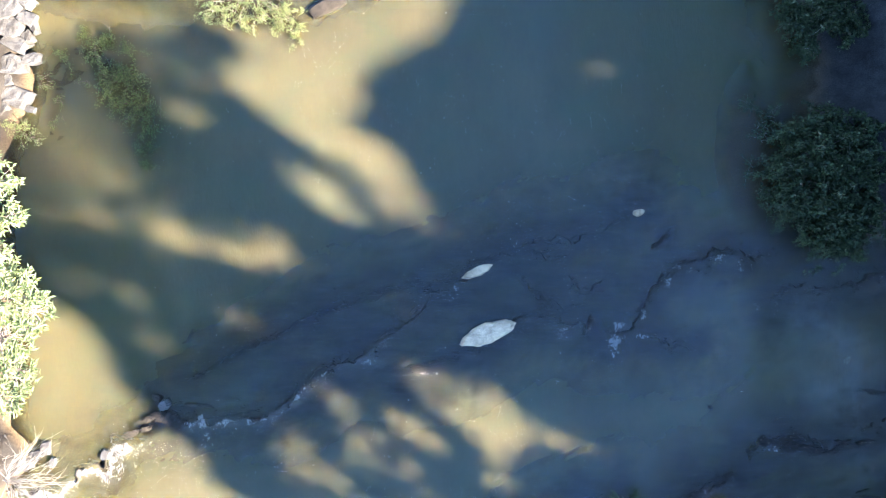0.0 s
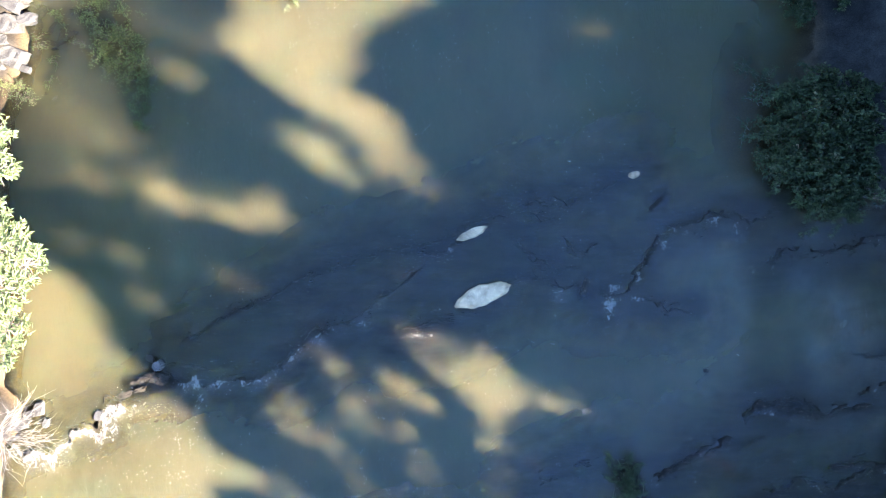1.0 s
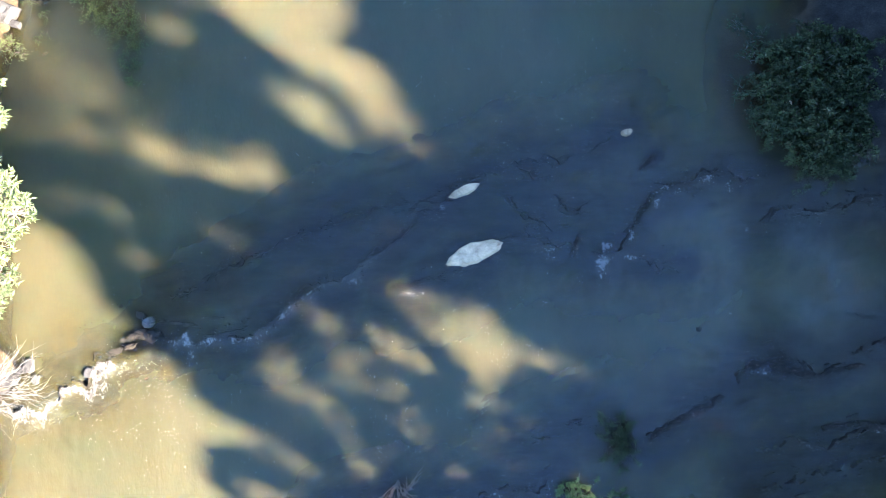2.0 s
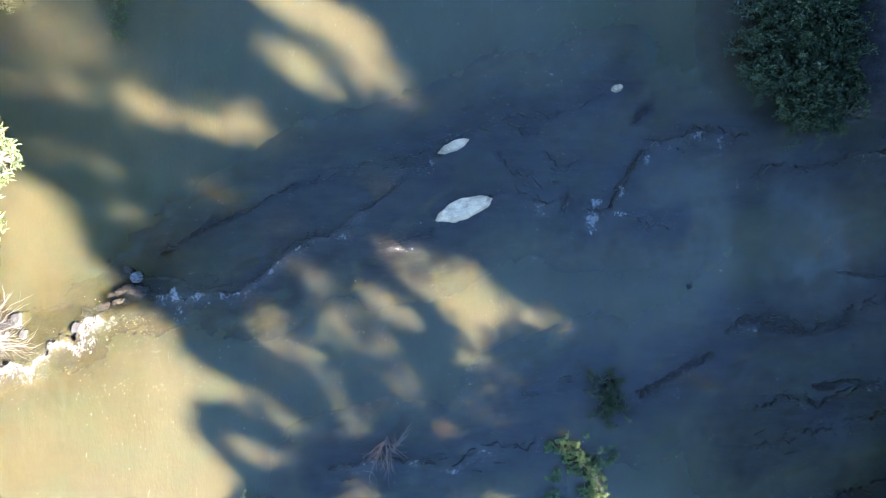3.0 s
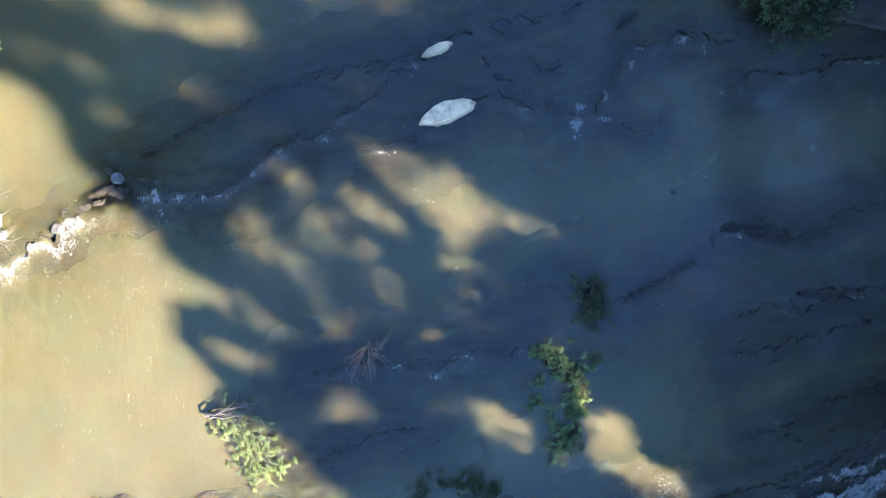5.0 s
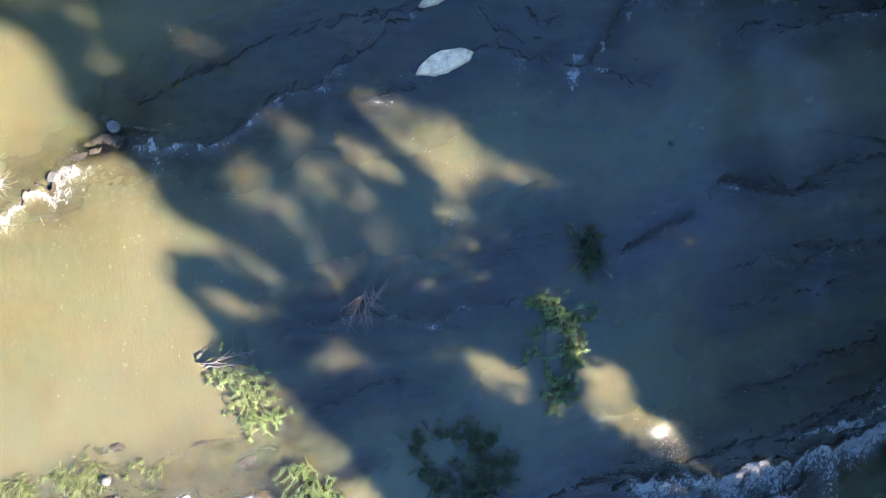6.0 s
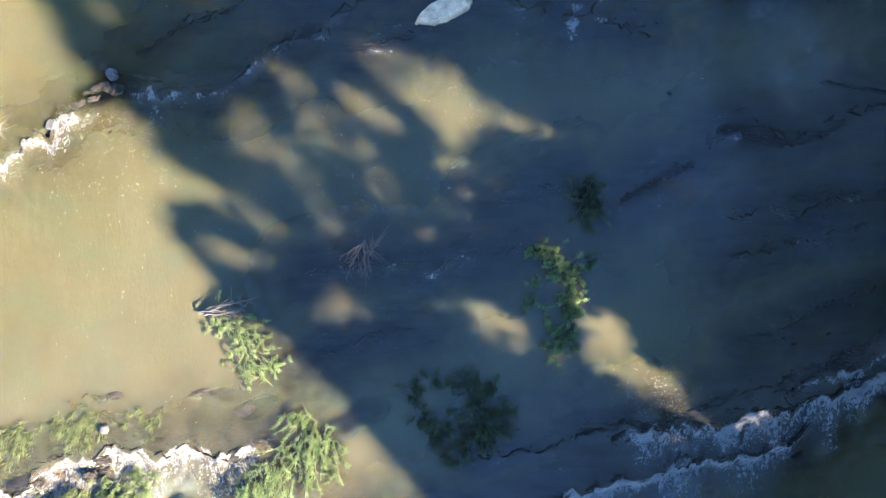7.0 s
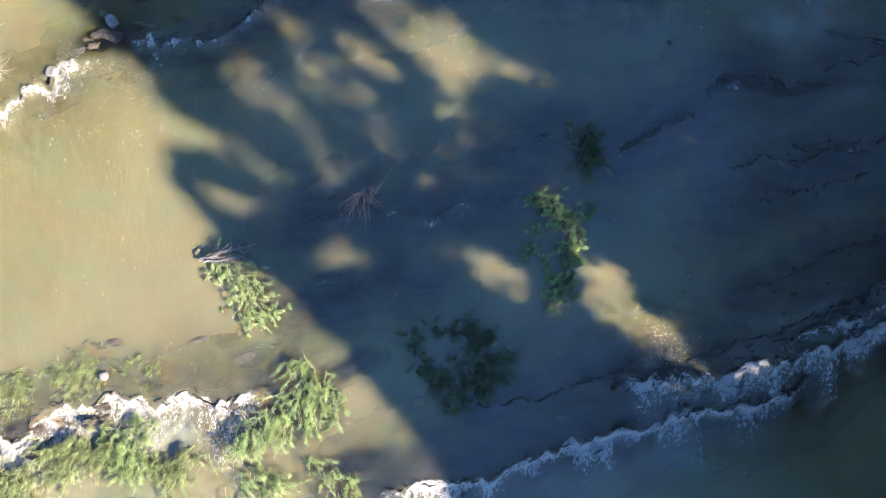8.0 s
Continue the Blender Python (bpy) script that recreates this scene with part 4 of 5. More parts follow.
rng = np.random.default_rng(77)
DOWN = (0.15, -1.0)
islands = "leafy shrubs standing in the shallows"
LEAFY = dict(scatter=0.024, flat=0.5, stem_r=0.006)
shrub("shrub", -3.1, -11.3, -0.02, lobed([(-0.7, 0.75, 0.7), (-0.3, 0.6, 0.9), (0.0, 0.2, 0.9), (0.15, -0.25, 0.9), (0.3, -0.75, 0.8), (0.75, -0.6, 0.5), (-0.85, 0.25, 0.5), (0.95, -0.35, 0.45), (-0.5, -0.3, 0.4), (0.55, 0.1, 0.45)], 120, rng, 0.6, 0.3, (0.4, -1), 1.0),
      55, 0.06, 0.017, WILLOW, DRY, "sunlit green willow shrub on a gravel islet", "shrub", islands, rng, **LEAFY)
shrub("shrub", -1.9, -14.2, -0.1, lobed([(0.15, 0.95, 0.8), (0.6, 0.6, 1.0), (1.0, 0.55, 0.8), (0.2, 0.2, 1.0), (0.75, 0.0, 1.0), (1.2, 0.1, 0.7), (-0.35, -0.3, 0.9), (-0.8, -0.7, 1.0), (-1.15, -1.0, 0.9), (-0.45, -0.9, 0.9), (0.0, -0.5, 0.8), (1.15, -0.6, 0.5), (0.55, -0.7, 0.6)], 230, rng, 0.85, 0.36, (-0.2, -1), 0.5),
      75, 0.062, 0.016, WILLOW, BARK, "large bright green willow shrub trailing over the rapid", "shrub", islands, rng, **LEAFY)
shrub("shrub", -2.4, -16.2, -0.2, lobed([(-0.6, -0.1, 1.0), (0.1, -0.2, 0.9), (1.5, 0.1, 0.8), (2.0, -0.25, 0.7), (1.1, 0.45, 0.5)], 110, rng, 0.9, 0.3, (0.6, -1), 0.45),
      70, 0.06, 0.015, WILLOW, BARK, "low green willow shoots trailing in the current", "shrub", islands, rng, **LEAFY)
shrub("shrub", -6.0, -15.3, -0.2, lobed([(0.3, 0.55, 0.7), (0.25, 0.15, 0.9), (-0.1, -0.1, 1.0), (0.2, -0.45, 1.0), (-0.35, -0.6, 0.8), (-0.8, 0.15, 0.6), (-0.55, -0.2, 0.7)], 160, rng, 0.7, 0.3, (-0.4, -1), 0.5),
      75, 0.06, 0.015, WILLOW, BARK, "bright green willow shrub below the white rapid", "shrub", islands, rng, **LEAFY)
shrub("shrub", 2.4, -13.2, -0.05, lobed([(-1.0, 0.6, 0.7), (-0.3, 0.85, 0.6), (0.4, 0.9, 0.7), (0.85, 0.65, 0.9), (1.0, 0.1, 1.0), (0.75, -0.4, 1.0), (0.3, -0.7, 1.0), (-0.3, -0.3, 0.9), (-0.8, -0.1, 0.7), (1.3, -0.1, 0.7), (0.1, -1.1, 0.6)], 190, rng, 0.6, 0.4, DOWN, 1.3),
      68, 0.07, 0.028, VINE, BARK, "dark green water shrub in the shade", "shrub", islands, rng, **LEAFY)
shrub("shrub", 5.2, -9.9, -0.02, lobed([(-0.75, 1.15, 0.55), (-0.35, 1.1, 0.7), (0.05, 0.85, 0.8), (0.3, 0.45, 0.9), (0.5, 0.0, 0.9), (0.35, -0.45, 0.9), (-0.7, 0.3, 0.5), (-0.75, -0.3, 0.55), (0.85, 0.9, 0.45), (0.35, -1.15, 0.9), (0.0, -1.5, 0.8), (-0.2, -0.8, 0.5)], 175, rng, 0.5, 0.42, DOWN, 1.3),
      78, 0.07, 0.024, WILLOW, BARK, "straggling ring of green shrub in the stream", "shrub", islands, rng, **LEAFY)
shrub("shrub", 6.0, -7.4, -0.02, lobed([(0, 0.25, 0.8), (0.05, -0.2, 0.9)], 60, rng, 0.5, 0.5, DOWN, 1.8),
      60, 0.08, 0.032, VINE, BARK, "small dark green shrub on a rock ledge", "shrub", islands, rng, **LEAFY)
for gx_, gy_, n_, r_ in ((-7.4, -13.5, 150, 0.75), (-9.1, -13.9, 130, 0.8), (-7.7, -15.7, 110, 0.8), (-4.9, -16.0, 70, 0.6), (-5.6, -13.5, 30, 0.4), (-9.0, -16.4, 90, 0.8), (-6.9, -15.6, 60, 0.6)):
    shrub("grass_clump", gx_, gy_, -0.12, lobed([(-0.35, 0.2, 0.8), (0.3, 0.25, 0.9), (0.0, -0.2, 0.8)], n_, rng, r_, 0.17, (-0.55, -1), 0.45), 45, 0.15, 0.009, REED, REED,
          "yellow-green reed grass combed by the current", "grass", "grass on the rapid", rng, 0.5, 0.02, 0.006)
shrub("weed", -10.6, 3.1, 0.05, lobed([(-0.3, 0.2, 0.6), (0.2, 0.1, 0.6), (0.5, -0.2, 0.5)], 60, rng, 0.5, 0.25, (0.6, -1), 1.6),
      14, 0.07, 0.02, REED, DEAD, "straggling dry weeds below the white blocks", "weed", "", rng)
shrub("weed", -9.6, 3.9, 0.02, lobed([(-0.2, 0.5, 0.5), (0.3, 0.0, 0.4), (0.1, -0.6, 0.4), (0.9, 0.4, 0.4)], 40, rng, 0.45, 0.15, (0.3, -1), 1.6),
      10, 0.06, 0.02, IVY, DEAD, "sparse weeds and sticks at the muddy waterside", "weed", "", rng)
shrub("shrub", -4.4, 6.35, 0.03, lobed([(-0.8, 0.0, 0.8), (0.0, 0.1, 1.0), (0.7, -0.1, 0.9), (1.15, -0.35, 0.6), (-0.2, -0.3, 0.4), (1.3, -0.75, 0.4), (-1.1, -0.2, 0.4)], 120, rng, 0.6, 0.4, DOWN, 1.4),
      36, 0.09, 0.018, REED, BARK, "pale green waterside herbs at the edge of a mud bar", "shrub", "", rng)
shrub("vine", -7.7, 3.8, 0.02, lobed([(-0.95, 1.85, 0.5), (-0.4, 1.85, 0.6), (-0.7, 1.45, 0.8), (-0.35, 1.0, 0.9), (0.1, 1.5, 0.5), (0.15, 0.9, 0.8), (-0.4, 0.5, 0.7), (0.3, 0.4, 0.9), (-0.1, 0.1, 0.7), (0.5, -0.1, 0.9), (0.5, -0.6, 0.7), (-1.6, 1.35, 0.4), (0.55, -1.1, 0.5), (0.5, -1.6, 0.35)], 230, rng, 0.7, 0.2, (0.25, -1), 0.7),
      26, 0.055, 0.03, IVY, DEAD, "dark green leafy vine trailing into the shaded water", "vine", "", rng, stem_r=0.005, along=False, scatter=0.045)
shrub("bush", 11.15, 1.6, 0.1, lobed([(-0.9, 1.4, 0.8), (0.0, 1.7, 0.9), (0.9, 1.4, 0.9), (-1.0, 0.5, 0.9), (0.0, 0.6, 1.2), (1.0, 0.4, 1.1), (-0.9, -0.5, 1.0), (0.1, -0.5, 1.2), (1.0, -0.7, 1.0), (0.0, -1.4, 1.0), (0.6, -1.5, 0.9)], 620, rng, 0.62, 0.95, DOWN, 3.0),
      42, 0.10, 0.075, VINE, BARK, "dense rounded dark green bush on the shaded bank", "bush", "", rng, along=False)
shrub("bush", 11.1, 5.9, 0.15, lobed([(-0.7, 0.3, 0.8), (0.2, 0.5, 1.0), (0.8, 0.0, 0.7), (-0.4, -0.5, 0.6), (1.2, 0.4, 0.6)], 200, rng, 0.6, 0.7, DOWN, 3.0),
      36, 0.10, 0.075, VINE, BARK, "loose dark green bush on the shaded bank", "bush", "", rng, along=False)
shrub("creeper", 9.6, 2.6, 0.02, lobed([(-0.2, 1.3, 0.6), (0.1, 0.5, 0.6), (-0.1, -0.6, 0.5), (0.4, 1.1, 0.5), (0.2, -1.3, 0.5)], 70, rng, 0.55, 0.2, DOWN, 3.0),
      9, 0.09, 0.06, VINE, BARK, "thin dark creeper hanging into the water's edge", "creeper", "", rng, along=False)


# ---- the west bank tree and the bleached dead branches ----
def broad_tree(x, y, label, tops, seed):
    rng = np.random.default_rng(seed)
    foot = float(bed(np.array([x]), np.array([y]))[0][0])
    ob = thing("bank_tree", x, y, foot, label, "tree")
    stem = wander((0, 0, -0.2), (0.2, 0.1, 3.4), 9, 0.06, rng)
    part("trunk", make_mesh("trunk", *tubes([(stem, np.linspace(0.16, 0.06, 9))], 10), BARK, True), ob)
    limbs, twigs, pos, way = [], [], [], []
    for cx, cy, cz, r, n in tops:
        c = np.array([cx - x, cy - y, cz - foot])
        limbs.append((wander(stem[rng.integers(3, 8)], c, 8, 0.06, rng), np.linspace(0.06, 0.018, 8)))
        for k in range(n):
            d = rng.normal(0, 1, 3)
            d /= np.linalg.norm(d)
            tip = c + d * r * rng.uniform(0.35, 1.0) ** 0.6 * [1, 1, 0.7]
            twigs.append((wander(c, tip, 4, 0.02, rng), np.linspace(0.012, 0.004, 4)))
            turn = rng.uniform(0, 6.28)
            for q in range(9):                       # a rosette of leaves at each twig's end
                a = turn + q * 2.4
                pos.append(tip + rng.normal(0, 0.03, 3))
                way.append((math.cos(a), math.sin(a), 0.25 - 0.05 * q))
    for one in limbs:
        part("limb", make_mesh("limb", *tubes([one], 6), BARK, True), ob)
    part("twig_tangle", make_mesh("twig_tangle", *tubes(twigs, 4), BARK, True), ob, kind="stuff")
    v, f = leaves(np.array(pos), np.array(way), 0.15, 0.055, rng, 0.2, 0.75)
    part("crown", make_mesh("crown", v, f, BROAD), ob)


broad_tree(-11.0, -1.6, "sunlit pale green broad-leaved tree leaning over the river bank",
           [(-9.0, -1.2, 3.1, 0.75, 90), (-9.3, -2.1, 3.1, 0.75, 90), (-8.6, -1.5, 3.0, 0.5, 50), (-9.4, -0.5, 3.3, 0.6, 60), (-9.1, -3.0, 2.8, 0.55, 50), (-9.5, -3.6, 2.6, 0.5, 40),
            (-10.2, -1.5, 4.0, 1.0, 110), (-10.4, -3.2, 3.7, 0.9, 90), (-11.6, -1.8, 4.8, 1.3, 150), (-12.4, -3.4, 4.6, 1.2, 120), (-12.6, -0.6, 5.0, 1.2, 120)], 301)
broad_tree(-11.6, 1.6, "pale green broad-leaved tree with open branches on the west bank",
           [(-9.4, 1.4, 3.1, 0.5, 45), (-9.1, 0.7, 3.0, 0.32, 22), (-9.7, 2.0, 3.2, 0.5, 40), (-9.5, 0.2, 3.1, 0.3, 18), (-10.4, 1.3, 3.9, 0.9, 90), (-11.8, 1.8, 4.8, 1.2, 130), (-12.6, 3.0, 5.0, 1.1, 110)], 302)


def dead_branches(name, x, y, z, n, reach, height, wood, label, way, spread_, seed, r=0.02):
    """A tangle of bare branches: forking twigs from one butt."""
    rng = np.random.default_rng(seed)
    ob = thing(name, x, y, z, label, "dead branch")
    main, fine = [], []
    for k in range(n):
        a = math.atan2(way[1], way[0]) + rng.normal(0, spread_)
        L = reach * rng.uniform(0.45, 1)
        tip = (math.cos(a) * L, math.sin(a) * L, height * rng.uniform(0.1, 1))
        p = wander((rng.normal(0, 0.05), rng.normal(0, 0.05), 0.02), tip, 8, 0.03 * reach, rng, 0.1)
        main.append((p, np.linspace(r, r * 0.25, 8)))
        for q in range(5):
            s = p[rng.integers(3, 8)]
            b = a + rng.normal(0, 0.7)
            e = s + np.array([math.cos(b), math.sin(b), rng.normal(0.1, 0.3)]) * reach * rng.uniform(0.15, 0.4)
            fine.append((wander(s, e, 5, 0.012 * reach, rng), np.linspace(r * 0.4, r * 0.15, 5)))
    for one in main:
        part("branch", make_mesh("branch", *tubes([one], 6), wood, True), ob)
    part("twig_tangle", make_mesh("twig_tangle", *tubes(fine, 4), wood, True), ob, kind="stuff")


dead_branches("dead_branch", 0.0, -8.7, 0.0, 15, 0.85, 0.4, DEAD, "brown leafless branch caught on a rock ledge", (-0.15, -1), 0.6, 401, 0.016)
dead_branches("dead_branch", 0.15, -8.9, 0.0, 4, 0.7, 0.4, DEAD, "brown leafless branch caught on a rock ledge", (0.5, 0.6), 0.4, 402, 0.022)
dead_branches("dead_shrub", -10.1, -5.9, 1.2, 34, 1.5, 0.6, DRY, "bleached leafless shrub over the white boulders", (1.0, -0.1), 0.75, 403, 0.009)
dead_branches("driftwood", -4.2, -10.55, 0.08, 7, 1.2, 0.25, DRIFT, "dark driftwood sticks lodged against a shrub", (1, 0.18), 0.16, 404, 0.028)


# ---- rocks ----
def boulder(name, x, y, z, sx, sy, sz, turn, material_, label, category="rock", group="", seed=0, cuts=3, rough=0.16, pinch=0.0, worn=0.5, flat=0.0):
    """A weathered stone: a worn block with broken faces."""
    bm = bmesh.new()
    bmesh.ops.create_cube(bm, size=1.0)
    bmesh.ops.subdivide_edges(bm, edges=bm.edges[:], cuts=cuts, use_grid_fill=True)
    for v in bm.verts:
        c = v.co.copy()
        round_ = c.normalized() * 0.56
        c = c.lerp(round_, worn)
        p = Vector((c.x * 1.7 + seed * 3.1, c.y * 1.7 - seed * 1.7, c.z * 1.7))
        c += noise.noise_vector(p) * rough + noise.noise_vector(p * 3.1) * rough * 0.35
        thin = 1 - pinch * min(1, abs(c.x) * 2) ** 1.6
        if flat:                                     # a level, slightly pitted top
            c.z = min(c.z, flat + 0.10 * c.x - 0.14 * c.y + 0.05 * noise.noise(p * 6.0))
        v.co = Vector((c.x * sx, (c.y - 0.12 * pinch * (c.x * c.x * 4 - 1)) * sy * thin, c.z * sz))
    top = [v for v in bm.verts if v.co.z > 0]
    for k in range(7 if worn < 0.8 else 0):          # broken faces
        a = k * 2.4 + seed
        nrm = Vector((math.cos(a) / sx, math.sin(a) / max(sy, 0.05), (0.15 + 0.5 * noise.random()) / sz)).normalized()
        far = max(nrm.dot(v.co) for v in top)
        cut = far * (0.80 + 0.14 * noise.random())
        for v in top:
            over = nrm.dot(v.co) - cut
            if over > 0:
                v.co -= nrm * over
    me = bpy.data.meshes.new(name)
    bm.to_mesh(me)
    bm.free()
    me.materials.append(material_)
    ob = new(name, me)
    ob.matrix_basis = pose(x, y, z, 0, 0, turn)
    return tagged(ob, label, category, group)


def bedded_rock(x, y, z, sx, sy, turn, label, seed, rock=None, group="pale boulders in the stream"):
    """A low rock of thin broken beds, one stepped back upon the other."""
    rng = np.random.default_rng(seed)
    verts, faces, base, k = [], [], 0, 14
    a = np.linspace(0, 2 * np.pi, k, endpoint=False)
    for bed_ in range(5):
        r = (1.0 - 0.15 * bed_) * rng.uniform(0.72, 1.15, k)
        ox, oy, h = 0.06 * bed_ * rng.normal(), 0.05 * bed_, -0.2 + 0.065 * bed_
        ring = np.stack([np.cos(a) * r * sx * 0.62 + ox, np.sin(a) * r * sy * 0.62 + oy * sy], -1)
        low = np.concatenate([ring * 1.03, np.full((k, 1), h - 0.12)], -1)
        top = np.concatenate([ring, h + 0.06 + rng.uniform(-0.02, 0.02, (k, 1))], -1)
        verts += [low, top, [[ox, oy * sy, h + 0.07]]]
        for j in range(k):
            q = (j + 1) % k
            faces += [(base + j, base + q, base + k + q), (base + j, base + k + q, base + k + j), (base + k + j, base + k + q, base + 2 * k)]
        base += 2 * k + 1
    ob = new("boulder", make_mesh("boulder", np.concatenate(verts), np.array(faces), rock or BROWN_ROCK))
    ob.matrix_basis = pose(x, y, z, 0, 0, turn)
    return tagged(ob, label, "boulder", group)


def flat_boulder(x, y, z, a, b, h, turn, label, seed, rock=PALE_STONE_SHADE):
    """A low stone with pointed ends, straight broken sides and a level, pitted top."""
    rng = np.random.default_rng(seed)
    k, corners = 44, 9
    spot = np.sort(np.append(np.linspace(0, 1, corners, endpoint=False)[1:] + rng.uniform(-0.035, 0.035, corners - 1), [0.0, 0.5])) * 2 * np.pi
    cx, cy = np.cos(spot) * a, np.sin(spot) * np.abs(np.sin(spot)) ** 0.25 * b * rng.uniform(0.88, 1.1, len(spot))
    t = np.linspace(0, 2 * np.pi, k, endpoint=False)
    ring = np.stack([np.interp(t, spot, cx, period=2 * np.pi), np.interp(t, spot, cy, period=2 * np.pi)], -1) + rng.normal(0, 0.012 * math.sqrt(a), (k, 2))
    rows = [(1.12, -0.35, 0), (1.04, 0.02, 0), (1.0, h * 0.35, 0.0), (0.93, h * 0.85, 0.10), (0.84, h, 0.14), (0.66, h, 0.14), (0.45, h, 0.12), (0.22, h, 0.1)]
    verts = []
    for size, high, shift in rows:
        p = ring * size + [-0.3 * shift * b, shift * b]
        rise = 0.35 * h * (fbm(p[:, 0] * 9 + seed, p[:, 1] * 9, 173) - 0.5) if high > 0.1 * h else 0
        tilt = 0.10 * p[:, 0] * h / a
        verts.append(np.stack([p[:, 0], p[:, 1], high + rise + tilt], -1))
    faces = []
    for r in range(len(rows) - 1):
        for j in range(k):
            q = (j + 1) % k
            faces += [(r * k + j, r * k + q, (r + 1) * k + q), (r * k + j, (r + 1) * k + q, (r + 1) * k + j)]
    last, tip = (len(rows) - 1) * k, len(rows) * k
    faces += [(last + j, last + (j + 1) % k, tip) for j in range(k)]
    ob = new("boulder", make_mesh("boulder", np.concatenate(verts + [[[0, 0.1 * b, h]]]), np.array(faces), rock))
    ob.matrix_basis = pose(x, y, z, 0, 0, turn)
    return tagged(ob, label, "boulder", mid)


mid = "pale boulders in the stream"
flat_boulder(2.1, -2.42, 0.0, 0.80, 0.27, 0.24, 21, "pitted pale grey flat boulder among dark ledges", 611)
flat_boulder(1.80, -0.72, 0.0, 0.44, 0.14, 0.16, 24, "narrow pale grey boulder on a dark ledge", 612)
flat_boulder(6.26, 0.90, 0.0, 0.15, 0.10, 0.14, 15, "small pale stone standing out of the water", 613)
bedded_rock(7.02, 0.22, -0.03, 0.55, 0.2, 45, "small dark wet stone standing out of the water", 615, WET_ROCK)
bedded_rock(4.93, -2.22, -0.02, 0.72, 0.26, 70, "slim dark wet stone standing out of the water", 616, WET_ROCK)
flat_boulder(-6.62, -4.29, 0.03, 0.16, 0.13, 0.2, 65, "pale stone at the end of a rock ledge", 614, PALE_STONE_SUN)
boulder("boulder", -6.84, -4.10, 0.0, 0.22, 0.16, 0.3, -20, BROWN_ROCK, "small brown stone beside a pale one", "boulder", mid, 14, 6, 0.3, 0.2, 0.15, 0.3)
bedded_rock(-7.0, -4.72, 0.0, 0.62, 0.34, 28, "brown bedded sandstone at the end of a rock ledge", 601)
bedded_rock(-6.45, -4.75, -0.04, 0.8, 0.5, -5, "dark brown bedded sandstone half awash in the shade", 602)
bedded_rock(-7.2, -5.02, -0.05, 0.75, 0.28, 18, "brown bedded sandstone beside the white chute", 603)
bedded_rock(-6.1, -4.32, -0.06, 0.8, 0.16, -8, "dark rim of bedded rock at the end of a ledge", 604)
boulder("boulder", -6.76, -13.61, 0.0, 0.27, 0.25, 0.26, 0, PALE_STONE_SUN, "small round pale stone above the rapid", "boulder", mid, 9, 4, 0.08, 0.0, 0.95)
boulder("boulder", -2.3, 6.45, -0.02, 1.1, 0.4, 0.3, 25, BROWN_ROCK, "brown rock at the edge of the mud bar", "boulder", mid, 13, 4)
boulder("boulder", 8.27, -4.5, -0.02, 0.14, 0.14, 0.14, 0, WET_ROCK, "tiny dark stone breaking the surface", "boulder", mid, 10, 3)
bedded_rock(-3.9, -12.66, -0.10, 1.1, 0.34, 10, "brown bedded rock awash below a shrub", 621)
bedded_rock(-7.0, -12.92, -0.10, 1.0, 0.5, 8, "brown rock awash in sunlit silty water", 622)
bedded_rock(-2.9, -13.2, -0.11, 1.2, 0.55, 20, "grey-brown bedded rock awash between two shrubs", 623)
for k, (bx, by, sx, sy, tn) in enumerate(((7.3, -7.34, 0.7, 0.28, 30), (7.75, -7.08, 0.7, 0.34, 33), (8.3, -6.82, 0.8, 0.36, 28), (8.8, -6.5, 0.6, 0.26, 32), (9.75, -5.62, 0.6, 0.45, 50), (10.2, -5.52, 0.8, 0.4, 5), (10.75, -5.68, 0.9, 0.34, -12),
                                        (11.4, -5.82, 0.8, 0.3, -8), (12.2, -5.72, 0.9, 0.28, 12), (13.2, -4.2, 1.0, 0.2, -10), (14.1, -4.3, 0.8, 0.2, -5), (12.3, -7.3, 1.0, 0.34, 3), (13.3, -7.3, 1.1, 0.36, -12))):
    bedded_rock(bx, by, -0.075, sx * 1.15, sy, tn, "dark wet bedded rock just awash in the shade", 640 + k, WET_ROCK, "dark rocks awash in the shade")
for k, (bx, by, sx, sy, tn) in enumerate(((-9.25, -14.74, 0.8, 0.25, 8), (-9.0, -15.0, 0.9, 0.3, 14), (-8.65, -15.1, 0.6, 0.3, 20), (-7.7, -14.28, 0.9, 0.2, 6), (-8.85, -14.88, 0.6, 0.25, 10), (-6.8, -14.5, 0.8, 0.35, -5), (-3.37, -14.45, 0.5, 0.4, 10), (-7.0, -14.85, 0.7, 0.3, 15),
                                        (-7.4, -16.05, 1.0, 0.4, 20), (-8.6, -15.75, 0.8, 0.3, 18), (-5.3, -13.95, 0.6, 0.22, 12), (-6.3, -14.0, 0.6, 0.2, -8))):
    bedded_rock(bx, by, -0.14, sx, sy, tn, "brown layered rock among the white water", 660 + k, None, "brown rocks in the rapid")
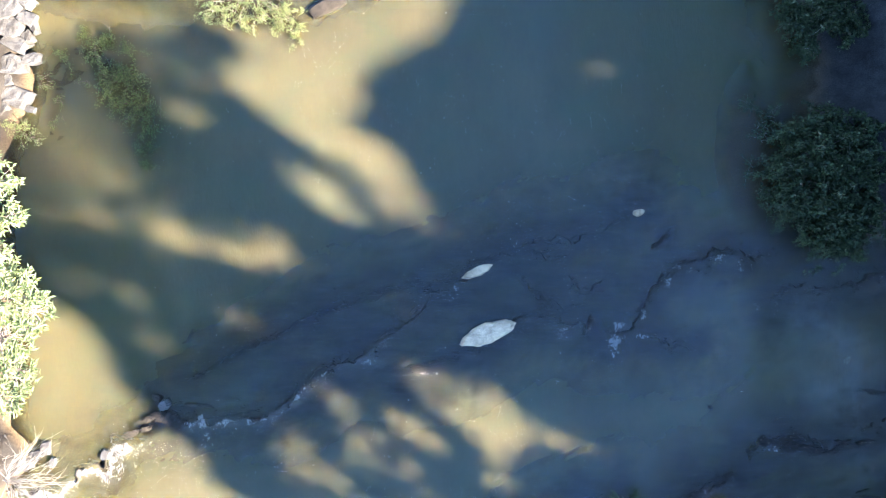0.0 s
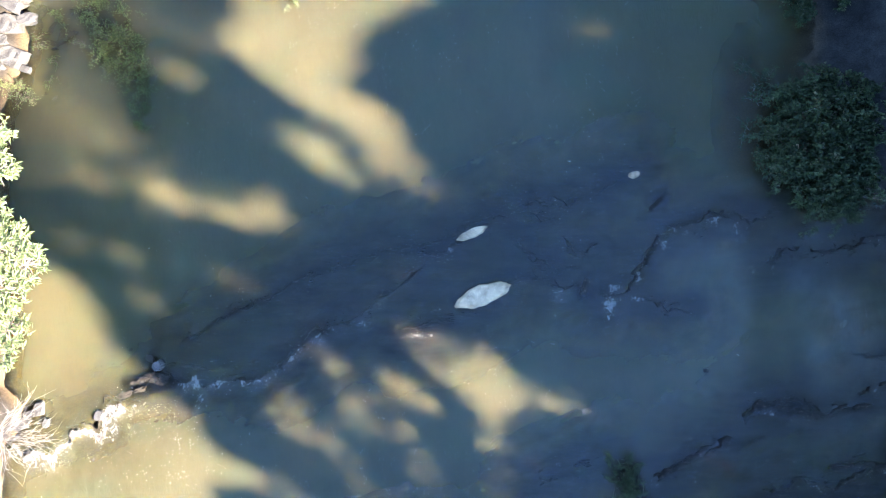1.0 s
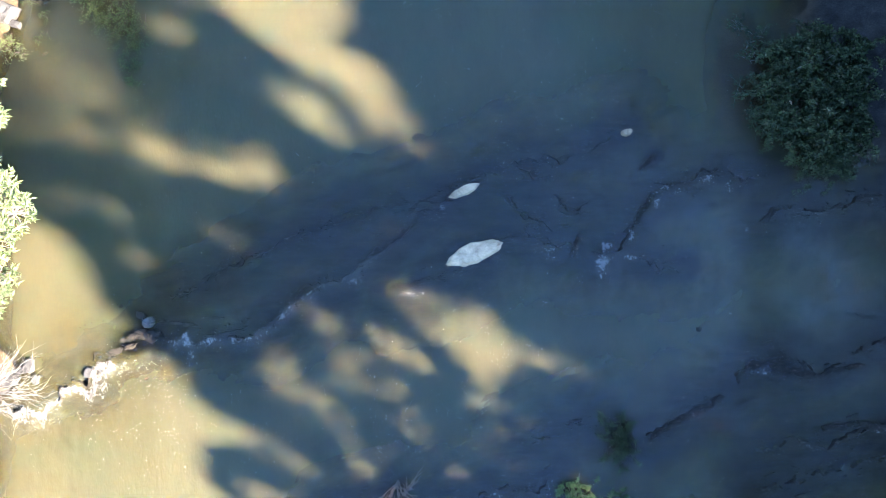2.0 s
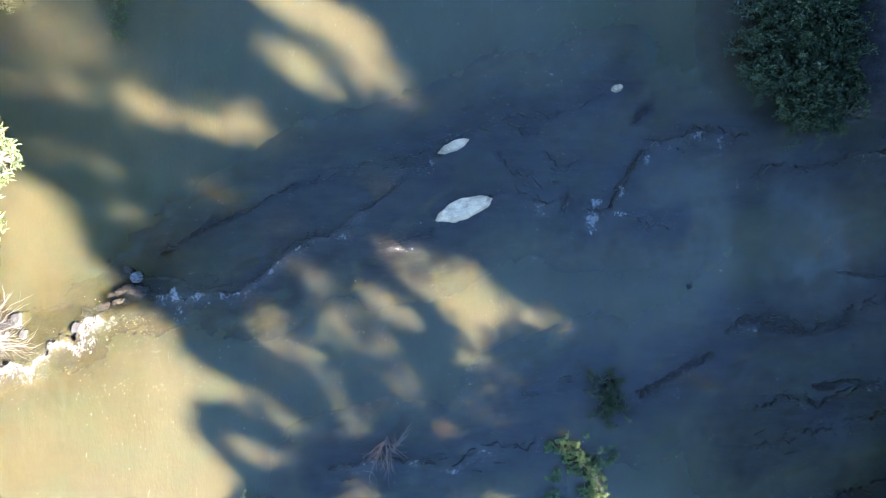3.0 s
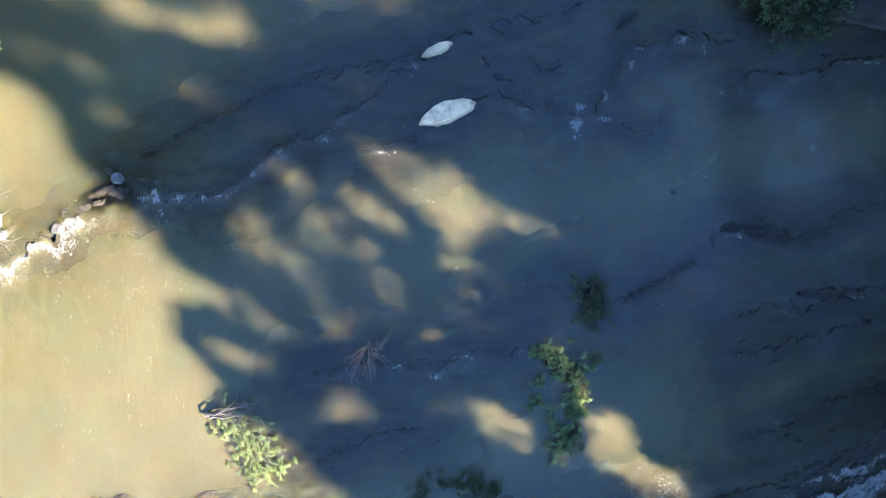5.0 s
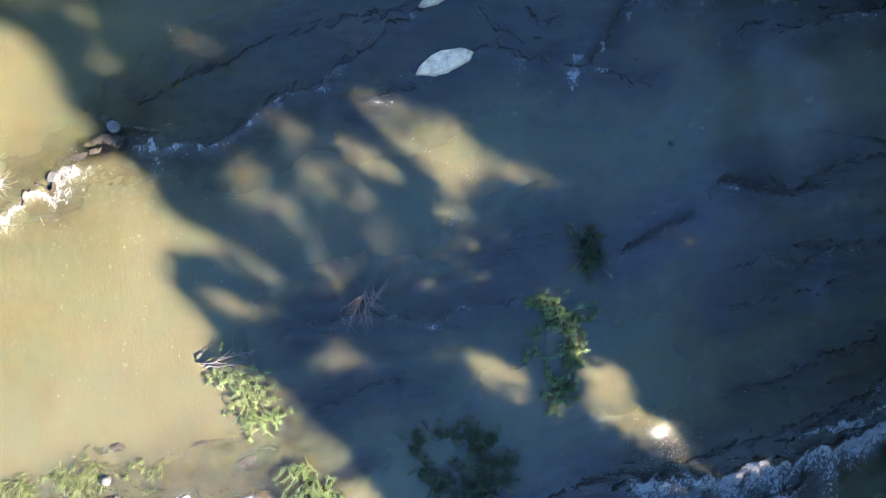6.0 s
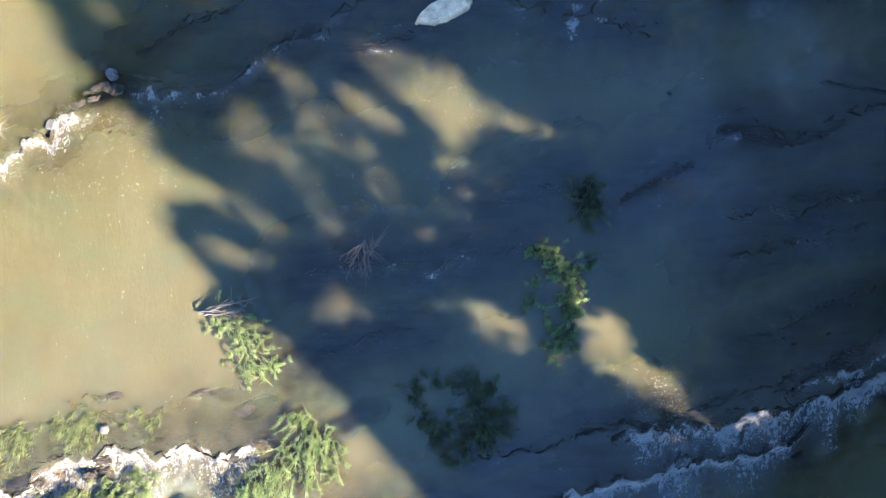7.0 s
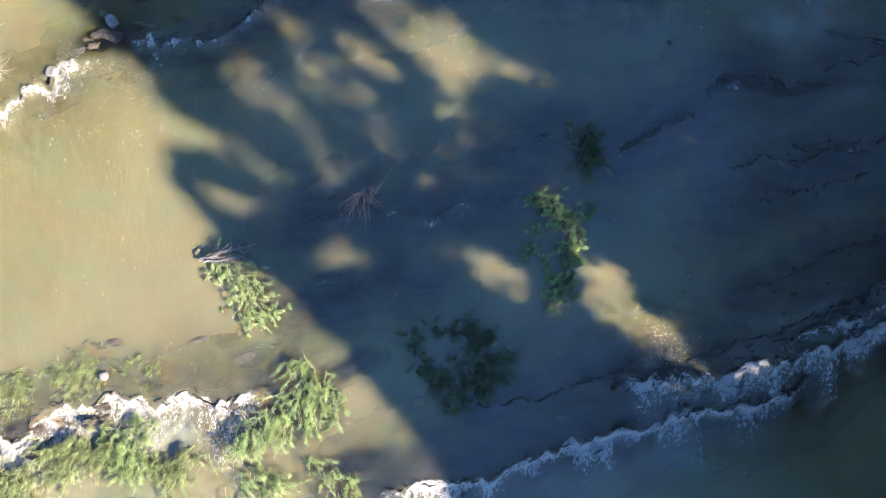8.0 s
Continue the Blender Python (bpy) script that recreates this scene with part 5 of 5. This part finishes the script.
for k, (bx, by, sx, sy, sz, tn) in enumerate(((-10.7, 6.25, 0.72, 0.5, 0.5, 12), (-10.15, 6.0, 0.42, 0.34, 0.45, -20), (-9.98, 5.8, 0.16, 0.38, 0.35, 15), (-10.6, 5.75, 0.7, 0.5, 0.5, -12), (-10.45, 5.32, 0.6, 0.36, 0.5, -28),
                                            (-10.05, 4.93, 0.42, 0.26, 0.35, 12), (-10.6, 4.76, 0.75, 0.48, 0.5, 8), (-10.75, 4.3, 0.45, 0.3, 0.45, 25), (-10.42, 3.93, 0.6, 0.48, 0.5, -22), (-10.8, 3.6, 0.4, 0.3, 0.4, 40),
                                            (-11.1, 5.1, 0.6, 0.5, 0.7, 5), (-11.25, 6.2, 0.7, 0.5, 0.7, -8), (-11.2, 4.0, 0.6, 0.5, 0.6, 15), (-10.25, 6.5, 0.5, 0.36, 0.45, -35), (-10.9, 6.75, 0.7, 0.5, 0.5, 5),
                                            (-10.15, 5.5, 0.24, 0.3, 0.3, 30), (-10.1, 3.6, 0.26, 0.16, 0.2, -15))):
    boulder("boulder", bx, by, 0.14, sx * 1.08, sy * 1.08, sz, tn, PALE_STONE_SUN, "white sunlit sandstone block on the west bank", "boulder", "white blocks on the west bank", 20 + k, 5, 0.2, 0.0, 0.1, 0.36)
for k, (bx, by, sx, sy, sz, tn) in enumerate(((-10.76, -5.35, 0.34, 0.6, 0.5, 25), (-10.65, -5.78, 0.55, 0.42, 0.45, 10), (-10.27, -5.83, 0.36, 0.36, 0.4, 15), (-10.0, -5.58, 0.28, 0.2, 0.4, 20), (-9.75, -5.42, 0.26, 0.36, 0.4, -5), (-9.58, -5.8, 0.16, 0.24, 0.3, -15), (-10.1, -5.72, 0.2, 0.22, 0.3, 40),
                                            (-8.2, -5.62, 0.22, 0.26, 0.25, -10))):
    boulder("boulder", bx, by, 0.0, sx, sy, sz, tn, PALE_STONE_SUN, "white sunlit sandstone block above the chute", "boulder", "white blocks above the chute", 40 + k, 5, 0.22, 0.0, 0.12, 0.34)


boulder("litter", 10.5, 1.55, 0.62, 0.14, 0.24, 0.08, 10, PALE_STONE_SHADE, "crumpled pale scrap caught on a dark bush", "litter", "", 71, 4, 0.25, 0.0, 0.8)


# ---- foam flecks drifting on the pools, and white flecks for sun glints on the rapid ----
def flecks():
    rng = np.random.default_rng(9)
    out = []
    patches = [(2.0, 4.0, 2.8, 2.2, 260), (3.6, 1.9, 0.9, 1.2, 90), (5.5, 4.8, 0.9, 2.0, 130), (-5.2, 2.3, 1.3, 0.8, 50), (-2.2, 4.2, 0.6, 1.4, 60), (2.3, -4.9, 0.7, 1.4, 110),
               (0.3, -6.9, 1.4, 0.6, 120), (-6.6, -6.2, 1.0, 0.8, 130), (-7.0, -8.5, 1.8, 2.2, 90), (-2.0, -6.0, 2.4, 1.8, 120), (6.3, -10.5, 1.6, 2.4, 90), (10.5, -7.0, 2.0, 2.5, 60),
               # the dense patches at (8.2, -12.5) and (9.4, -13.5) imitate sun glints
               (-2.0, 0.0, 4.0, 3.0, 90), (8.2, -12.5, 0.7, 0.4, 240), (9.4, -13.5, 0.9, 0.25, 160), (11.2, -13.2, 0.6, 0.3, 120), (3.8, -3.8, 0.8, 1.4, 60), (0.5, -11.0, 2.0, 1.2, 60)]
    for x, y, rx, ry, n in patches:
        heads = np.stack([rng.normal(x, rx, n), rng.normal(y, ry, n)], -1)[: n // 3 + 1]
        way = rng.normal(0, 0.35, (len(heads), 1, 2)) + [0.15, -0.7]
        train = heads[:, None] + way * rng.uniform(0, 1, (len(heads), 6, 1)) ** 1.5 + rng.normal(0, 0.07, (len(heads), 6, 2))
        out.append(train.reshape(-1, 2))
    few = sum(map(len, out))
    out.append(np.stack([rng.normal(-6.6, 0.5, 130), rng.normal(-5.95, 0.42, 130)], -1))
    for line, half, crest, drop, froth, reach in LEDGES.values():     # bubbles along the broken water
        for (ax, ay), (bx, by) in zip(line[:-1], line[1:]):
            t = rng.uniform(0, 1, int(math.hypot(bx - ax, by - ay) * froth * (150 if froth > 0.6 else 110)))
            x, y = ax + (bx - ax) * t, ay + (by - ay) * t
            d, _ = below(x, y, line)
            gate = vnoise(x * 3.1 + 7, y * 1.3, 83) > (0.2 if froth > 0.6 else 0.5)
            drift = rng.exponential(0.30 * reach if froth > 0.6 else 0.10, len(t))
            out.append(np.stack([x + rng.normal(0, 0.02, len(t)) - 0.1 * drift, y + d - 0.03 - drift], -1)[gate])
    p = np.concatenate(out)
    z = water_level(p[:, 0], p[:, 1]) + 0.012
    n, k = len(p), 6
    size = np.where(np.arange(n) < few, 0.003 + 0.011 * rng.uniform(0, 1, n) ** 3, 0.003 + 0.008 * rng.uniform(0, 1, n) ** 3)
    a = np.linspace(0, 2 * np.pi, k, endpoint=False)
    ring = np.stack([np.cos(a), np.sin(a)], -1)[None] * size[:, None, None] * rng.uniform(0.6, 1.3, (n, k, 1))
    rim = np.concatenate([p[:, None] + ring, np.repeat((z - 0.01)[:, None, None], k, 1)], -1)
    cap = np.concatenate([p, (z + size * 0.6)[:, None]], -1)[:, None]
    v = np.concatenate([rim, cap], 1).reshape(-1, 3)
    i = (np.arange(n) * (k + 1))[:, None]
    j = np.arange(k)[None]
    f = np.stack([i + j, i + (j + 1) % k, np.broadcast_to(i + k, (n, k))], -1).reshape(-1, 3)
    tagged(new("foam_and_glints", make_mesh("foam_and_glints", v, f, FLECK, True)), "scattered white foam flecks on the water, some in place of sun glints", "foam", kind="stuff")


flecks()


# ---- slabs along the ledges ----
def slab_mesh(seed, rock):
    """A broken slab of bedded rock, about 1 x 1 x 1 before it is scaled."""
    rng = np.random.default_rng(seed)
    k = 6
    a = np.sort(np.linspace(0, 2 * np.pi, k, endpoint=False) + rng.uniform(-0.35, 0.35, k))
    r = rng.uniform(0.38, 0.56, k)
    ring = np.stack([np.cos(a) * r, np.sin(a) * r], -1)
    rows = [(1.08, -0.5), (1.0, 0.30), (0.90, 0.5)]
    v = np.concatenate([np.concatenate([ring * s, np.full((k, 1), h) + rng.uniform(-0.05, 0.05, (k, 1))], -1) for s, h in rows])
    j = np.arange(k)
    q = np.concatenate([np.stack([b * k + j, b * k + (j + 1) % k, (b + 1) * k + (j + 1) % k, (b + 1) * k + j], -1) for b in range(2)])
    t = np.stack([2 * k + j, 2 * k + (j + 1) % k, np.full(k, 3 * k)], -1)
    v = np.concatenate([v, [[0, 0, 0.52]]])
    f = np.concatenate([q[:, [0, 1, 2]], q[:, [0, 2, 3]], t])
    return make_mesh("slab", v, f, rock)


SLABS = [slab_mesh(500 + k, WET_ROCK) for k in range(8)]
BROWN_SLABS = [slab_mesh(520 + k, BROWN_ROCK) for k in range(8)]


def lip_runs(line, rng):
    """The broken edge of a ledge: runs of points some centimetres apart, with gaps between."""
    pts = []
    for (ax, ay), (bx, by) in zip(line[:-1], line[1:]):
        n = max(2, int(math.hypot(bx - ax, by - ay) / 0.05))
        t = np.linspace(0, 1, n, endpoint=False)
        pts.append(np.stack([ax + (bx - ax) * t, ay + (by - ay) * t], -1))
    p = np.concatenate(pts)
    d, _ = below(p[:, 0], p[:, 1], line)
    along = np.gradient(p, axis=0)
    along /= np.linalg.norm(along, axis=1)[:, None] + 1e-9
    run_ = np.arange(len(p)) * 0.05
    notch = sum(size * (hashed(np.floor(run_ * often + 0.3 * vnoise(run_ * 3, 0 * run_, 149)).astype(np.int64), 7, seed) - 0.5) for size, often, seed in ((0.20, 1.9, 151), (0.12, 4.7, 157), (0.05, 11.0, 159)))
    p[:, 1] += d + 0.02
    p += np.stack([-along[:, 1], along[:, 0]], -1) * notch[:, None]
    i, runs = 0, []
    while i < len(p) - 8:
        n = int(rng.integers(8, 20))
        if len(p[i:i + n]) >= 8:
            runs.append(p[i:i + n])
        i += n + int(rng.integers(0, 9))
    return runs


def lip_mesh(run, key, crest, x0, y0, rng):
    """A crooked rim of rock that just breaks the surface."""
    n = len(run)
    swell = np.sin(np.linspace(0.15, np.pi - 0.15, n))
    wide = 0.006 + 0.032 * swell * vnoise(run[:, 0] * 9, run[:, 1] * 9, 163) ** 1.5
    lev = water_level(run[:, 0], run[:, 1] + 0.3)
    top = lev + 0.045 * swell - 0.5 * max(crest, 0) + 0.03 * (vnoise(run[:, 0] * 9, run[:, 1] * 9, 167) - 0.5) + 0.015
    rows = [(1.5, -0.25), (1.0, 0.0), (-0.4, 0.012), (-1.0, -0.02), (-1.4, -0.25)]
    v = np.stack([np.stack([run[:, 0] - x0, run[:, 1] - y0 + wide * a, top + b], -1) for a, b in rows], 0).reshape(-1, 3)
    return make_mesh("lip", v, grid_faces(n, len(rows)), BROWN_ROCK if key in ("chute", "west_fall") else WET_ROCK)


LEDGE_LABEL = {"chute": "brown rock ledge under the white chute", "west_fall": "brown bedded rock ledge under the white rapid", "fall": "long dark rock ledge above a white fall"}
for key, (line, half, crest, drop, froth, reach) in LEDGES.items():
    rng = np.random.default_rng(sum(map(ord, key)))
    x0, y0 = line[0]
    ob = thing("rock_ledge", x0, y0, 0.0, LEDGE_LABEL.get(key, "jagged dark wet rock ledge just awash in the river"), "rock ledge", "rock ledges across the river")
    for run in lip_runs(line, rng):
        part("lip", lip_mesh(run, key, crest, x0, y0, rng), ob)
    for (ax, ay), (bx, by) in zip(line[:-1], line[1:]):
        L = math.hypot(bx - ax, by - ay)
        along = math.degrees(math.atan2(by - ay, bx - ax))
        count = max(1, round(L / 0.3))
        for k in range(count):
            u = (k + rng.uniform(0, 1)) / count
            x, y = ax + (bx - ax) * u + rng.normal(0, 0.05), ay + (by - ay) * u + rng.normal(0, 0.04) + 0.05
            if rng.uniform() < 0.25:
                x, y = x + rng.normal(0, 0.35), y + rng.normal(0, 0.35)
            long, wide = rng.uniform(0.12, 0.42), rng.uniform(0.03, 0.075)
            lev = float(water_level(np.array([x]), np.array([y + 0.3]))[0])
            top = lev - 0.6 * crest + rng.uniform(-0.10, 0.045)
            part("slab", (BROWN_SLABS if key in ("chute", "west_fall") else SLABS)[rng.integers(8)], ob, "", pose(x - x0, y - y0, top - 0.15, rng.normal(0, 5), rng.normal(0, 5), along + rng.normal(0, 14)) @ Matrix.Diagonal((long, wide, 0.3, 1)))
    # broken stones strewn along the ledge, too many and small to count
    bits, faces, base = [], [], 0
    tri = np.array([(0, 1, 4), (1, 2, 4), (2, 3, 4), (3, 0, 4)])
    for (ax, ay), (bx, by) in zip(line[:-1], line[1:]):
        for k in range(int(math.hypot(bx - ax, by - ay) * 34)):
            u = rng.uniform(0, 1)
            x, y = ax + (bx - ax) * u + rng.normal(0, 0.06), ay + (by - ay) * u + rng.normal(0, 0.22) + 0.05
            r = 0.012 + 0.05 * rng.uniform(0, 1) ** 2.5
            turn = rng.uniform(0, 6.28)
            z = float(water_level(np.array([x]), np.array([y]))[0]) + rng.uniform(-0.02, 0.02)
            ring = [(x - x0 + r * q * math.cos(turn + h), y - y0 + 0.6 * r * q * math.sin(turn + h), z - 0.03) for h, q in zip((0, 1.5, 3.1, 4.6), rng.uniform(0.7, 1.4, 4))]
            bits += ring + [(x - x0, y - y0, z + 0.6 * r)]
            faces.append(tri + base)
            base += 5
    part("rubble", make_mesh("rubble", bits, np.concatenate(faces), BROWN_ROCK if key in ("chute", "west_fall") else WET_ROCK), ob, kind="stuff")
